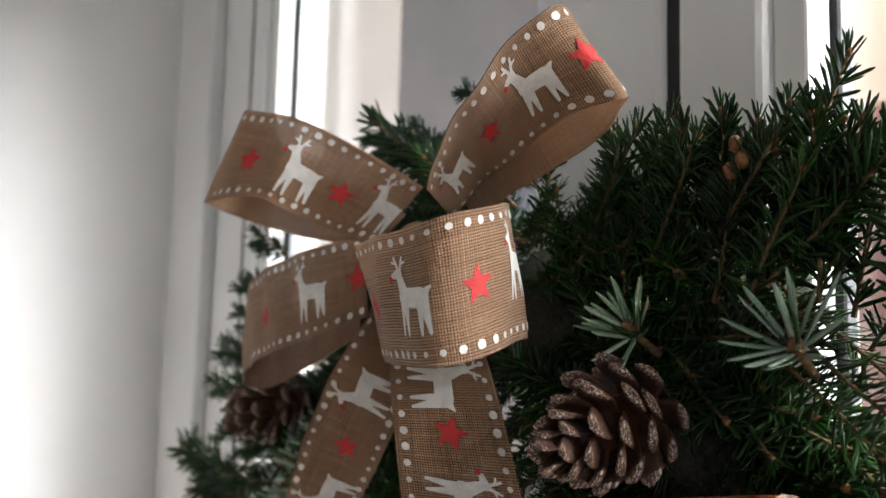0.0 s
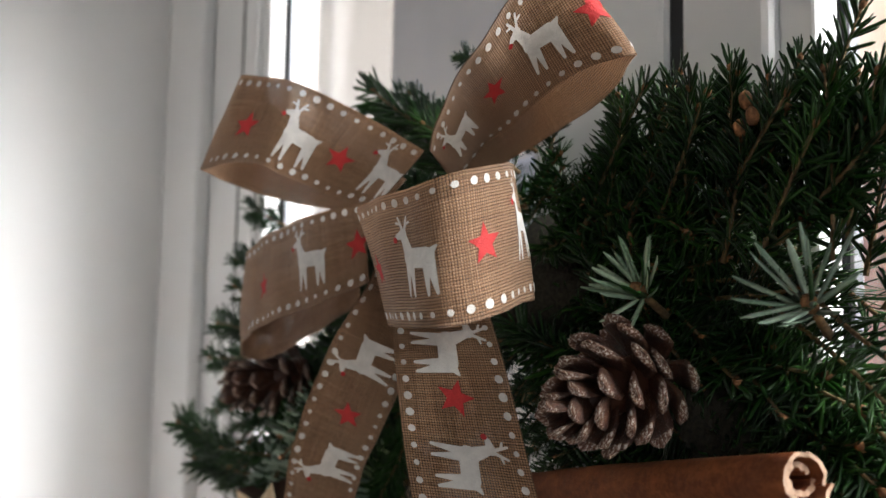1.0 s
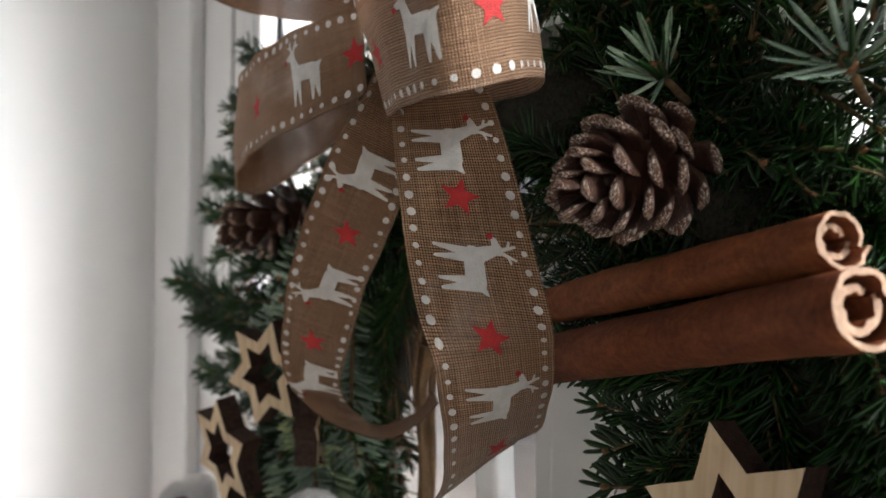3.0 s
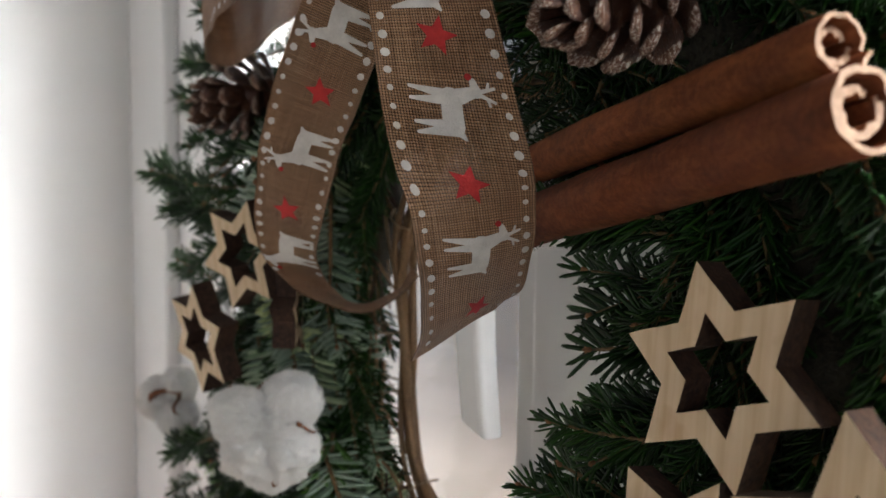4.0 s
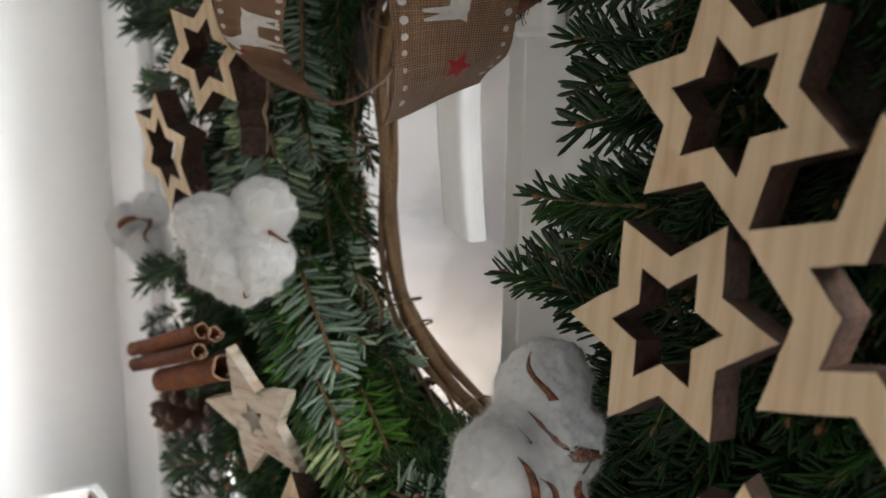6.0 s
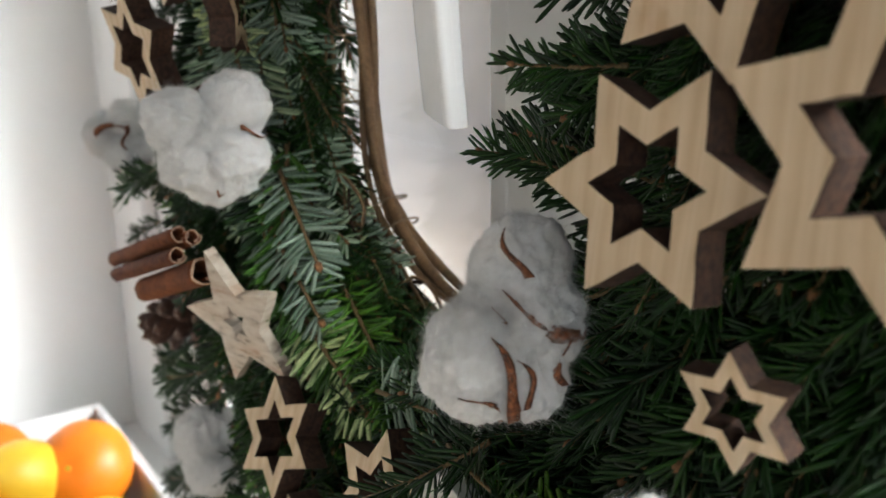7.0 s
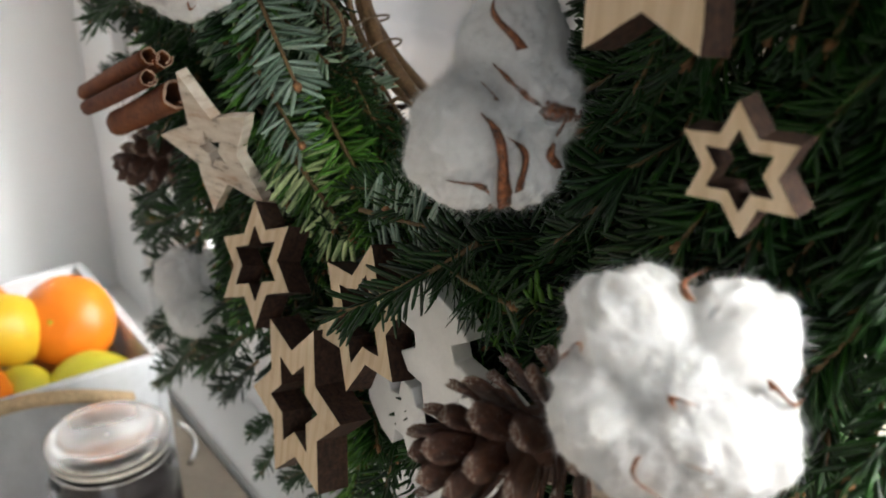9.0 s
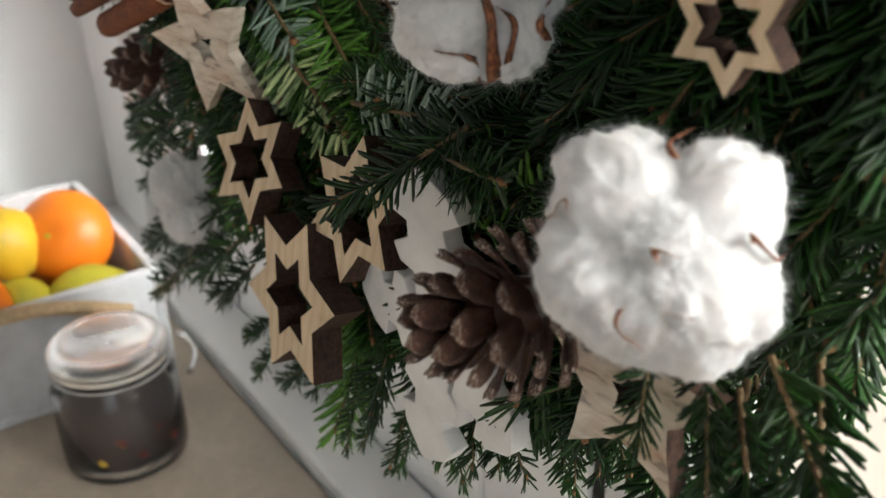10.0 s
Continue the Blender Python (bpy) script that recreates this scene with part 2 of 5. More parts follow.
def cotton_material():
    m, nt, b = mat("cotton_fibre")
    n = noise_tex(nt, 350, 6, coords(nt), 0.7)
    c = ramp(nt, n, [(0.25, (0.71, 0.70, 0.685)), (0.7, (0.81, 0.805, 0.795))])
    nt.links.new(c, b.inputs["Base Color"])
    b.inputs["Roughness"].default_value = 0.95
    b.inputs["Sheen Weight"].default_value = 0.2
    b.inputs["Specular IOR Level"].default_value = 0.1
    b.inputs["Subsurface Weight"].default_value = 0.5
    b.inputs["Subsurface Radius"].default_value = (0.006, 0.0055, 0.005)
    b.inputs["Subsurface Scale"].default_value = 1.0
    bump(nt, b, n, 0.15, 0.0008)
    return m


COTTON = cotton_material()


def peel(name, color):
    m, nt, b = mat(name)
    n = noise_tex(nt, 500, 2, coords(nt))
    n2 = noise_tex(nt, 20, 3, coords(nt))
    nt.links.new(ramp(nt, n2, [(0.3, tuple(x * 0.8 for x in color)), (0.7, color)]), b.inputs["Base Color"])
    b.inputs["Roughness"].default_value = 0.38
    bump(nt, b, n, 0.4, 0.0008)
    return m


ORANGE, LEMON, LIME = peel("orange_peel", (0.86, 0.22, 0.008)), peel("lemon_peel", (0.86, 0.56, 0.03)), peel("green_lemon_peel", (0.50, 0.46, 0.03))
TEA = plain("dark_dried_tea", (0.035, 0.02, 0.02), 0.8, 0.6, 130, 1.0)
TEA_RED = plain("dried_red_fruit", (0.22, 0.03, 0.02), 0.7, 0.3, 130, 0.6)


# ---- mesh helpers ----
def part(name, bm, material, parent=None, label="", smooth=False):
    """Links a bmesh as one mesh object, under a thing or a part."""
    me = bpy.data.meshes.new(name)
    bm.to_mesh(me)
    bm.free()
    for m in material if isinstance(material, (list, tuple)) else (material,):
        me.materials.append(m)
    if smooth:
        me.polygons.foreach_set("use_smooth", [True] * len(me.polygons))
    ob = new(name, me)
    if parent is not None:
        ob.parent = parent
    if label:
        ob["label"] = label
    return ob


def thing(name, m=None, label="", category="", group="", kind=""):
    ob = new(name)
    ob.empty_display_size = 0.02
    if m is not None:
        ob.matrix_world = m
    return tagged(ob, label, category, group, kind)


def box(x0, x1, y0, y1, z0, z1, bevel=0.0, seg=2):
    bm = bmesh.new()
    bmesh.ops.create_cube(bm, size=1.0, matrix=Matrix.LocRotScale(((x0 + x1) / 2, (y0 + y1) / 2, (z0 + z1) / 2), None, (x1 - x0, y1 - y0, z1 - z0)))
    if bevel:
        bmesh.ops.bevel(bm, geom=bm.edges[:], offset=bevel, segments=seg, profile=0.5, affect="EDGES")
    return bm


def tube(points, radii, sides=8, cap=True):
    """A tube along points, with a radius at each."""
    bm = bmesh.new()
    rings = []
    n = len(points)
    pts = [Vector(p) for p in points]
    up = Vector((0.13, 0.31, 0.94))
    for i, p in enumerate(pts):
        d = (pts[min(i + 1, n - 1)] - pts[max(i - 1, 0)]).normalized()
        a = d.cross(up)
        if a.length < 1e-3:
            a = d.cross(Vector((1, 0, 0)))
        a.normalize()
        b = d.cross(a)
        r = radii[i] if isinstance(radii, (list, tuple)) else radii
        rings.append([bm.verts.new(p + r * (math.cos(k * 2 * math.pi / sides) * a + math.sin(k * 2 * math.pi / sides) * b)) for k in range(sides)])
    for r0, r1 in zip(rings, rings[1:]):
        for k in range(sides):
            bm.faces.new((r0[k], r0[(k + 1) % sides], r1[(k + 1) % sides], r1[k]))
    if cap:
        bm.faces.new(rings[0][::-1])
        bm.faces.new(rings[-1])
    return bm


def lathe(profile, sides=40):
    """Turns (radius, z) pairs about z."""
    bm = bmesh.new()
    rings = []
    for r, z in profile:
        rings.append([bm.verts.new((r * math.cos(k * 2 * math.pi / sides), r * math.sin(k * 2 * math.pi / sides), z)) for k in range(sides)])
    for a, b in zip(rings, rings[1:]):
        for k in range(sides):
            bm.faces.new((a[k], a[(k + 1) % sides], b[(k + 1) % sides], b[k]))
    return bm


# ---- room and window ----
XW, YF, ZC = -1.06, 0.2955, 0.78   # end wall, front of sill, worktop height
X1 = 1.45                          # far end of the window opening; its unseen part is widened for more skylight
ZT = 2.05                          # top of the window opening


def setting(name, bm, m, label, category, smooth=False):
    return tagged(part(name, bm, m, smooth=smooth), label, category, kind="structure")


setting("floor", box(XW - 0.2, 2.6, -3.2, YF, ZC - 1.0, ZC - 0.9), FLOOR, "plain brown kitchen floor", "floor")
setting("ceiling", box(XW - 0.2, 2.6, -3.2, 0.5, 2.5, 2.6), WALL_PAINT, "plain white ceiling", "ceiling")
setting("wall_west", box(XW - 0.2, XW, -3.2, 0.42, ZC - 0.9, 2.5), WALL_PAINT, "smooth white painted wall beside the window", "wall")
# a separate piece, so that its darker colour can imitate shade
setting("wall_outer_reveal", box(XW - 0.2, XW, 0.4202, 0.63, ZC - 0.9, 2.5), REVEAL_SHADE, "reveal outside the window, coloured darker for shade", "wall")
setting("wall_south", box(XW, 2.4, -3.2, -3.0, ZC - 0.9, 2.5), WALL_PAINT, "plain white wall behind", "wall")
setting("wall_north_low", box(XW, 2.4, YF, 0.55, ZC - 0.9, ZC - 0.002), WALL_PAINT, "white wall below the window", "wall")
setting("wall_north_top", box(XW, 2.4, YF, 0.55, ZT, 2.5), WALL_PAINT, "white wall above the window", "wall")
setting("wall_north_side", box(X1, 2.4, YF, 0.55, ZC, ZT), WALL_PAINT, "white wall beside the window", "wall")
# east wall with the room's second window
setting("wall_east_low", box(2.4, 2.6, -3.0, YF, ZC - 0.9, 0.85), WALL_PAINT, "white wall below the second window", "wall")
setting("wall_east_top", box(2.4, 2.6, -3.0, YF, 2.15, 2.5), WALL_PAINT, "white wall above the second window", "wall")
setting("wall_east_side", box(2.4, 2.6, -3.0, -2.0, 0.85, 2.15), WALL_PAINT, "white wall beside the second window", "wall")
setting("wall_east_corner", box(2.4, 2.6, -0.6, YF, 0.85, 2.15), WALL_PAINT, "white wall in the corner of the room", "wall")

setting("window_sill", box(XW, X1, YF, 0.345, ZC, ZC + 0.012, 0.004), SILL, "white window sill board", "sill")

window = tagged(thing("window_1"), "white plastic double window with black seals", "window", kind="structure")


def bar(name, x0, x1, y0, y1, z0, z1, m=UPVC, parent=None, bevel=0.004, label=""):
    return part(name, box(x0, x1, y0, y1, z0, z1, bevel), m, parent or window, label)


SF, ZB = 0.335, ZC + 0.035     # face of the sashes, foot of the sashes
bar("frame_jamb", XW, -0.92, 0.342, 0.42, ZC + 0.012, ZT)
bar("jamb_cover", XW, -0.942, 0.327, 0.3418, ZC + 0.012, ZT)
bar("frame_head", -0.92, X1 - 0.08, 0.342, 0.42, ZT - 0.07, ZT)
bar("frame_foot", -0.92, X1 - 0.08, 0.346, 0.42, ZC + 0.002, ZB + 0.02)
bar("frame_jamb", X1 - 0.08, X1, 0.342, 0.42, ZC + 0.012, ZT)


def sash(x0, x1, left, right, z0, z1):
    """Stiles and rails with a sloping glazing bead, a gasket, a spacer and two panes."""
    s = thing("sash")
    s.parent = window
    rail = 0.075
    bar("stile", x0, x0 + left - 0.02, SF, SF + 0.07, z0, z1, parent=s)
    bar("stile", x1 - right + 0.02, x1, SF, SF + 0.07, z0, z1, parent=s)
    bar("rail", x0 + left - 0.02, x1 - right + 0.02, SF + 0.0015, SF + 0.07, z0, z0 + rail, parent=s)
    bar("rail", x0 + left - 0.02, x1 - right + 0.02, SF + 0.0015, SF + 0.07, z1 - rail, z1, parent=s)
    gx0, gx1, gz0, gz1 = x0 + left - 0.02, x1 - right + 0.02, z0 + rail, z1 - rail
    for name, w, y0, y1, m in (("glazing_bead", 0.018, SF + 0.006, SF + 0.022, UPVC), ("gasket", 0.021, SF + 0.022, SF + 0.026, RUBBER), ("spacer", 0.012, SF + 0.032, SF + 0.048, SPACER)):
        for a, b, c, d in ((gx0, gx0 + w, gz0, gz1), (gx1 - w, gx1, gz0, gz1), (gx0 + w, gx1 - w, gz0, gz0 + w), (gx0 + w, gx1 - w, gz1 - w, gz1)):
            bar(name, a, b, y0, y1, c, d, m, s, 0.002)
    for y in (SF + 0.026, SF + 0.048):
        p = bar("pane", gx0, gx1, y + 0.0005, y + 0.0045, gz0, gz1, GLASS, s, 0.0)
        p.visible_shadow = False
    return s


sash(-0.910, -0.303, 0.118, 0.106, ZB, ZT - 0.05)
sash(-0.293, X1 - 0.09, 0.069, 0.1, ZB, ZT - 0.05)
for x0, x1, y in ((-0.920, -0.911, 0.341), (-0.302, -0.294, 0.3385)):
    bar("seal", x0, x1, y, 0.40, ZB, ZT - 0.05, RUBBER, bevel=0.0)
# thin black strip laid on the stile to imitate a shadow line
bar("stile_shadow_line", -0.8445, -0.8405, 0.3345, 0.3365, ZB, ZT - 0.05, RUBBER, bevel=0.0)


def window_handle():
    """A lever that hangs down from a rose on the stile."""
    h = thing("window_handle")
    h.parent = window
    cx = -0.371
    part("rose", box(cx - 0.015, cx + 0.015, SF - 0.011, SF, 1.30, 1.375, 0.005, 3), HANDLE_WHITE, h)
    bm = tube([(cx, SF - 0.008, 1.337), (cx, SF - 0.05, 1.337)], 0.009, 16)
    part("neck", bm, HANDLE_WHITE, h, smooth=True)
    bm = bmesh.new()
    rings = []
    for i in range(13):
        f = i / 12
        z = 1.350 - 0.133 * f
        w = 0.0092 + 0.0010 * f
        yb = 0.292 + 0.008 * math.sin(f * math.pi) * -0.6
        th = 0.0075 - 0.0015 * f
        ring = []
        for k in range(16):
            a = k * 2 * math.pi / 16
            ca, sa = math.cos(a), math.sin(a)
            sx, sy = math.copysign(abs(ca) ** 0.45, ca), math.copysign(abs(sa) ** 0.45, sa)
            ring.append(bm.verts.new((cx + w * sx, yb + th * sy, z - 0.003 * sx * f)))
        rings.append(ring)
    for a, b in zip(rings, rings[1:]):
        for k in range(16):
            bm.faces.new((a[k], a[(k + 1) % 16], b[(k + 1) % 16], b[k]))
    bm.faces.new(rings[0][::-1])
    bm.faces.new(rings[-1])
    ob = part("lever", bm, HANDLE_WHITE, h)
    mod = ob.modifiers.new("edge", "BEVEL")
    mod.width, mod.segments, mod.limit_method = 0.0022, 3, "ANGLE"
    for mx, mz, ml in ((0.0060, 1.239, 0.0016), (0.0075, 1.232, 0.0014), (-0.004, 1.222, 0.0022), (-0.0022, 1.2225, 0.0024)):
        part("scuff", box(cx + mx, cx + mx + 0.0006, 0.2862, 0.2868, mz, mz + ml), RUBBER, h)


window_handle()

# outside: paving and the buildings across
setting("ground", box(-40, 40, 0.55, 60, -0.4, -0.3), PAVING, "pale paving outside the window", "ground")


def house(name, x0, x1, y0, z1, m, label, windows):
    h = tagged(thing(name), label, "house", "houses across")
    part("facade", box(x0, x1, y0, y0 + 3, -0.3, z1), m, h)
    for wx, wz, ww, wh in windows:
        f = part("window", box(wx - ww / 2 - 0.06, wx + ww / 2 + 0.06, y0 - 0.03, y0 + 0.01, wz - 0.06, wz + wh + 0.06), UPVC, h)
        part("pane", box(wx - ww / 2, wx + ww / 2, y0 - 0.034, y0 - 0.02, wz, wz + wh), DARK_GLASS, f)
    return h


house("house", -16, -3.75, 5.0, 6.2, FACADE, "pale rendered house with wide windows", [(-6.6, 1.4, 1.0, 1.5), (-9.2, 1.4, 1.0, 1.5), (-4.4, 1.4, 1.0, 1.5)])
house("house", -3.7, 6, 5.2, 3.0, FACADE_RED, "low salmon rendered house", [(1.5, 0.6, 0.8, 0.8)])
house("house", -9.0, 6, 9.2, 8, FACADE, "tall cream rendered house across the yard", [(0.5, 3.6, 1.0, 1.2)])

# ---- worktop and what stands on it ----
wt = tagged(thing("worktop"), "beige mottled laminate kitchen worktop", "worktop")
part("slab", box(XW + 0.003, 1.6, -0.345, YF - 0.002, ZC - 0.04, ZC, 0.002), COUNTER, wt)
part("front_edge", box(XW + 0.003, 1.6, -0.362, -0.3455, ZC - 0.04, ZC, 0.005), COUNTER, wt)
cab = tagged(thing("base_cabinet"), "white base cabinet under the worktop", "cabinet")
part("body", box(XW + 0.003, 1.6, -0.32, YF - 0.002, ZC - 0.9, ZC - 0.041), CABINET, cab)


# ---- the wreath ----
CEN = Vector((-0.35, 0.275, 1.25))
RM = 0.178
wreath = tagged(thing("wreath", Matrix.Translation(CEN)), "green fir wreath on a cane hoop hung at the window", "wreath")


def ring_point(theta, r, y=0.0):
    return Vector((r * math.cos(theta), y, r * math.sin(theta)))


def hoop(r, y, rad, wob, seed, hang=1.0):
    rng = random.Random(seed)
    ph = [rng.uniform(0, 6.28) for _ in range(4)]
    pts = []
    for i in range(97):
        t = i / 96 * 2 * math.pi
        flat = hang * (0.004 * math.exp(-((t - radians(222)) / 0.31) ** 2) - 0.013 * math.exp(-((t - radians(184)) / 0.38) ** 2))
        pts.append(ring_point(t, r + flat + wob * math.sin(5 * t + ph[0]), y + wob * math.sin(4 * t + ph[1])))
    rr = [rad * (1 + 0.12 * math.sin(9 * i / 96 * 6.28 + ph[2]) + 0.25 * (1 if i % 19 == 3 else 0)) for i in range(97)]
    return tube(pts, rr, 10, False)


for k, (r, y, rad, wob) in enumerate(((0.1195, 0.029, 0.0028, 0.0011), (0.1235, 0.031, 0.0030, 0.0011), (0.1270, 0.035, 0.0025, 0.0014), (0.1215, 0.0345, 0.0023, 0.0014), (0.1240, 0.0265, 0.0017, 0.0018))):
    part("cane_hoop", hoop(r, y, rad, wob, k), RATTAN, wreath, "golden brown cane hoop", True)
# added core, near black in colour to imitate shade deep between the sprigs
part("branch_core", hoop(0.177, 0.020, 0.028, 0.004, 9, 0.0), CORE, wreath, "near-black core that imitates shade inside the fir", True)

# wire wound round the hoop
rng = random.Random(5)
for k in range(17):
    t = k / 17 * 2 * math.pi + rng.uniform(-0.16, 0.16)
    pts = []
    for i in range(15):
        a = i / 14 * 2 * math.pi
        pts.append(ring_point(t + 0.05 * math.sin(a * 0.5) + 0.04 * i / 14, 0.1235 + 0.0085 * math.cos(a), 0.030 + 0.010 * math.sin(a)))
    pts.append(pts[-1] + ring_point(t, -0.012, -0.004))
    part("binding_wire", tube(pts, 0.0006, 5), WIRE, wreath, smooth=True)


NEAR_NEEDLE = ((0.0, 0.4), (0.3, 1.0), (0.85, 0.9), (1.0, 0.38))
FAR_NEEDLE = ((0.0, 0.5), (0.6, 1.0), (1.0, 0.4))


def add_needle(bm, base, d, side, length, width, bend, shape):
    """A flat fir needle with a ridged top, a pale underside and a blunt tip."""
    d, side = d.normalized(), side.normalized()
    up = side.cross(d).normalized()
    rings = []
    for f, w in shape:
        c = base + d * (length * f) + up * (bend * length * f * f)
        hw, th = width * 0.5 * w, width * 0.14 * w
        rings.append([bm.verts.new(c + side * hw), bm.verts.new(c + up * th), bm.verts.new(c - side * hw), bm.verts.new(c - up * th)])
    for a, b in zip(rings, rings[1:]):
        for k in range(4):
            f = bm.faces.new((a[k], a[(k + 1) % 4], b[(k + 1) % 4], b[k]))
            f.material_index = 0 if k < 2 else 1
            f.smooth = True
    bm.faces.new(rings[-1])


def twig_mesh(seed, length, count, spread, nl, shape=NEAR_NEEDLE, comb=False, lit=False):
    """A fir sprig along +x, its upper side towards +z: a stem, a bud and needles parted to both sides."""
    rng = random.Random(seed)
    bm = bmesh.new()
    curve = rng.uniform(-0.12, 0.12)
    for i in range(count):
        f = (i + rng.random()) / count
        x = length * (0.04 + 0.96 * f)
        base = Vector((x, curve * x * f, 0.0))
        roll = rng.choice((-1, 1)) * rng.triangular(15, 115, 72) if rng.random() < spread else rng.uniform(-180, 180)
        r = radians(roll)
        out = Vector((0, math.sin(r), math.cos(r)))
        if comb:
            r = radians(rng.choice((-1, 1)) * rng.uniform(62, 108))
            out = Vector((0, math.sin(r), math.cos(r)))
        fwd = radians((rng.uniform(58, 80) if comb else rng.uniform(38, 66)) - 34 * max(0, f - 0.82) / 0.18)
        d = Vector((math.cos(fwd), 0, 0)) + out * math.sin(fwd)
        d += Vector((rng.gauss(0, 0.07), rng.gauss(0, 0.07), rng.gauss(0, 0.07)))
        side = d.cross(Vector((0, 0, 1)) + Vector((rng.gauss(0, 0.25), rng.gauss(0, 0.25), 0)))
        if side.length < 1e-4:
            side = Vector((0, 1, 0))
        add_needle(bm, base, d, side, nl * rng.uniform(0.75, 1.1) * (1 - 0.25 * max(0, f - 0.85) / 0.15), rng.uniform(0.0022, 0.0029) if comb else rng.uniform(0.0017, 0.0023), rng.uniform(-0.05, 0.22), shape)
    n0 = len(bm.faces)
    stem = tube([(length * i / 6, curve * length * (i / 6) ** 2, 0) for i in range(7)], [0.0013 - 0.0005 * i / 6 for i in range(7)], 6)
    bud = bmesh.new()
    bmesh.ops.create_icosphere(bud, subdivisions=1, radius=0.0021, matrix=pose(length, curve * length, 0) @ Matrix.Diagonal((1.5, 1, 1, 1)))
    for other, idx in ((stem, 2), (bud, 3)):
        vs = {v: bm.verts.new(v.co) for v in other.verts}
        for f in other.faces:
            g = bm.faces.new([vs[v] for v in f.verts])
            g.material_index, g.smooth = idx, True
        other.free()
    me = bpy.data.meshes.new("fir_twig")
    bm.to_mesh(me)
    bm.free()
    for m in (NEEDLE_LIT, NEEDLE_LIT, STEM, BUD) if lit else (NEEDLE, NEEDLE_PALE if comb else NEEDLE_MID, STEM, BUD):
        me.materials.append(m)
    return me


def tip_mesh(seed, count, nl):
    """The end of a shoot, seen into: long pale needles that spread round a brown bud."""
    rng = random.Random(seed)
    bm = bmesh.new()
    for i in range(count):
        a = 2 * math.pi * i / count + rng.uniform(-0.2, 0.2)
        open_ = radians(rng.uniform(28, 78))
        d = Vector((math.cos(open_), math.sin(open_) * math.cos(a), math.sin(open_) * math.sin(a)))
        side = Vector((0, -math.sin(a), math.cos(a))) + Vector((rng.gauss(0, 0.2), rng.gauss(0, 0.2), rng.gauss(0, 0.2)))
        add_needle(bm, Vector((0.016 + rng.uniform(-0.004, 0.002), 0, 0)), d, side, nl * rng.uniform(0.75, 1.1), rng.uniform(0.0018, 0.0023), rng.uniform(-0.30, -0.05), NEAR_NEEDLE)
    for other, idx in ((tube([(0, 0, 0), (0.008, 0, 0), (0.016, 0, 0)], [0.0016, 0.0014, 0.0012], 6), 2), (tube([(0.015, 0, 0), (0.0185, 0, 0), (0.021, 0, 0)], [0.0024, 0.0026, 0.0010], 7), 3)):
        vs = {v: bm.verts.new(v.co) for v in other.verts}
        for f in other.faces:
            g = bm.faces.new([vs[v] for v in f.verts])
            g.material_index, g.smooth = idx, True
        other.free()
    me = bpy.data.meshes.new("fir_tip")
    bm.to_mesh(me)
    bm.free()
    for m in (NEEDLE_MID, NEEDLE_PALE, STEM, BUD):
        me.materials.append(m)
    return me


TWIG_LENGTH = (0.062, 0.075, 0.085, 0.07, 0.055, 0.09)
TWIGS, FAR_TWIGS = ([twig_mesh(100 + k, TWIG_LENGTH[k], (70, 82, 92, 80, 66, 96)[k], (0.85, 0.9, 0.75, 0.6, 0.4, 0.9)[k], (0.0165, 0.018, 0.019, 0.0175, 0.018, 0.0195)[k], shape) for k in range(6)] for shape in (NEAR_NEEDLE, FAR_NEEDLE))
TWIGS += [twig_mesh(130 + k, (0.085, 0.075, 0.065)[k], (66, 60, 52)[k], 1.0, (0.0185, 0.017, 0.018)[k], NEAR_NEEDLE, True) for k in range(3)]
TWIG_LENGTH += (0.085, 0.075, 0.065)
TWIGS += [tip_mesh(150, 24, 0.021), tip_mesh(151, 18, 0.024)]
TWIG_LENGTH += (0.03, 0.03)
TWIGS += [twig_mesh(160 + k, (0.085, 0.095, 0.07)[k], (84, 96, 70)[k], 0.9, 0.019, NEAR_NEEDLE, False, True) for k in range(3)]
TWIG_LENGTH += (0.085, 0.095, 0.07)


def twig_pose(pos, d, up, scale=1.0):
    """A sprig that starts at pos, relative to the wreath, points along d and turns its upper side to up."""
    x = d.normalized()
    y = up.cross(x)
    if y.length < 1e-3:
        y = Vector((0.3, 0.2, 0.9)).cross(x)
    y.normalize()
    m = Matrix((x, y, x.cross(y))).transposed().to_4x4()
    return Matrix.Translation(pos) @ m @ Matrix.Scale(scale, 4)


def place_twig(pos, d, up, k, scale=1.0):
    ob = new("fir_twig", TWIGS[k])
    ob.parent = wreath
    ob.matrix_basis = twig_pose(pos, d, up, scale)
    return ob


def joined(name, pieces, label):
    """Many sprigs as one mesh, from (mesh, matrix) pairs."""
    verts, faces, index, start = [], [], [], 0
    for me, m in pieces:
        co = np.empty(len(me.vertices) * 3)
        me.vertices.foreach_get("co", co)
        mm = np.array(m)
        verts.append(co.reshape(-1, 3) @ mm[:3, :3].T + mm[:3, 3])
        for p in me.polygons:
            faces.append([start + i for i in p.vertices])
            index.append(p.material_index)
        start += len(me.vertices)
    out = bpy.data.meshes.new(name)
    out.from_pydata(np.concatenate(verts).tolist(), [], faces)
    for m in (NEEDLE, NEEDLE_MID, STEM, BUD):
        out.materials.append(m)
    out.polygons.foreach_set("material_index", index)
    out.polygons.foreach_set("use_smooth", [True] * len(faces))
    ob = new(name, out)
    ob.parent = wreath
    return tagged(ob, label, kind="stuff")


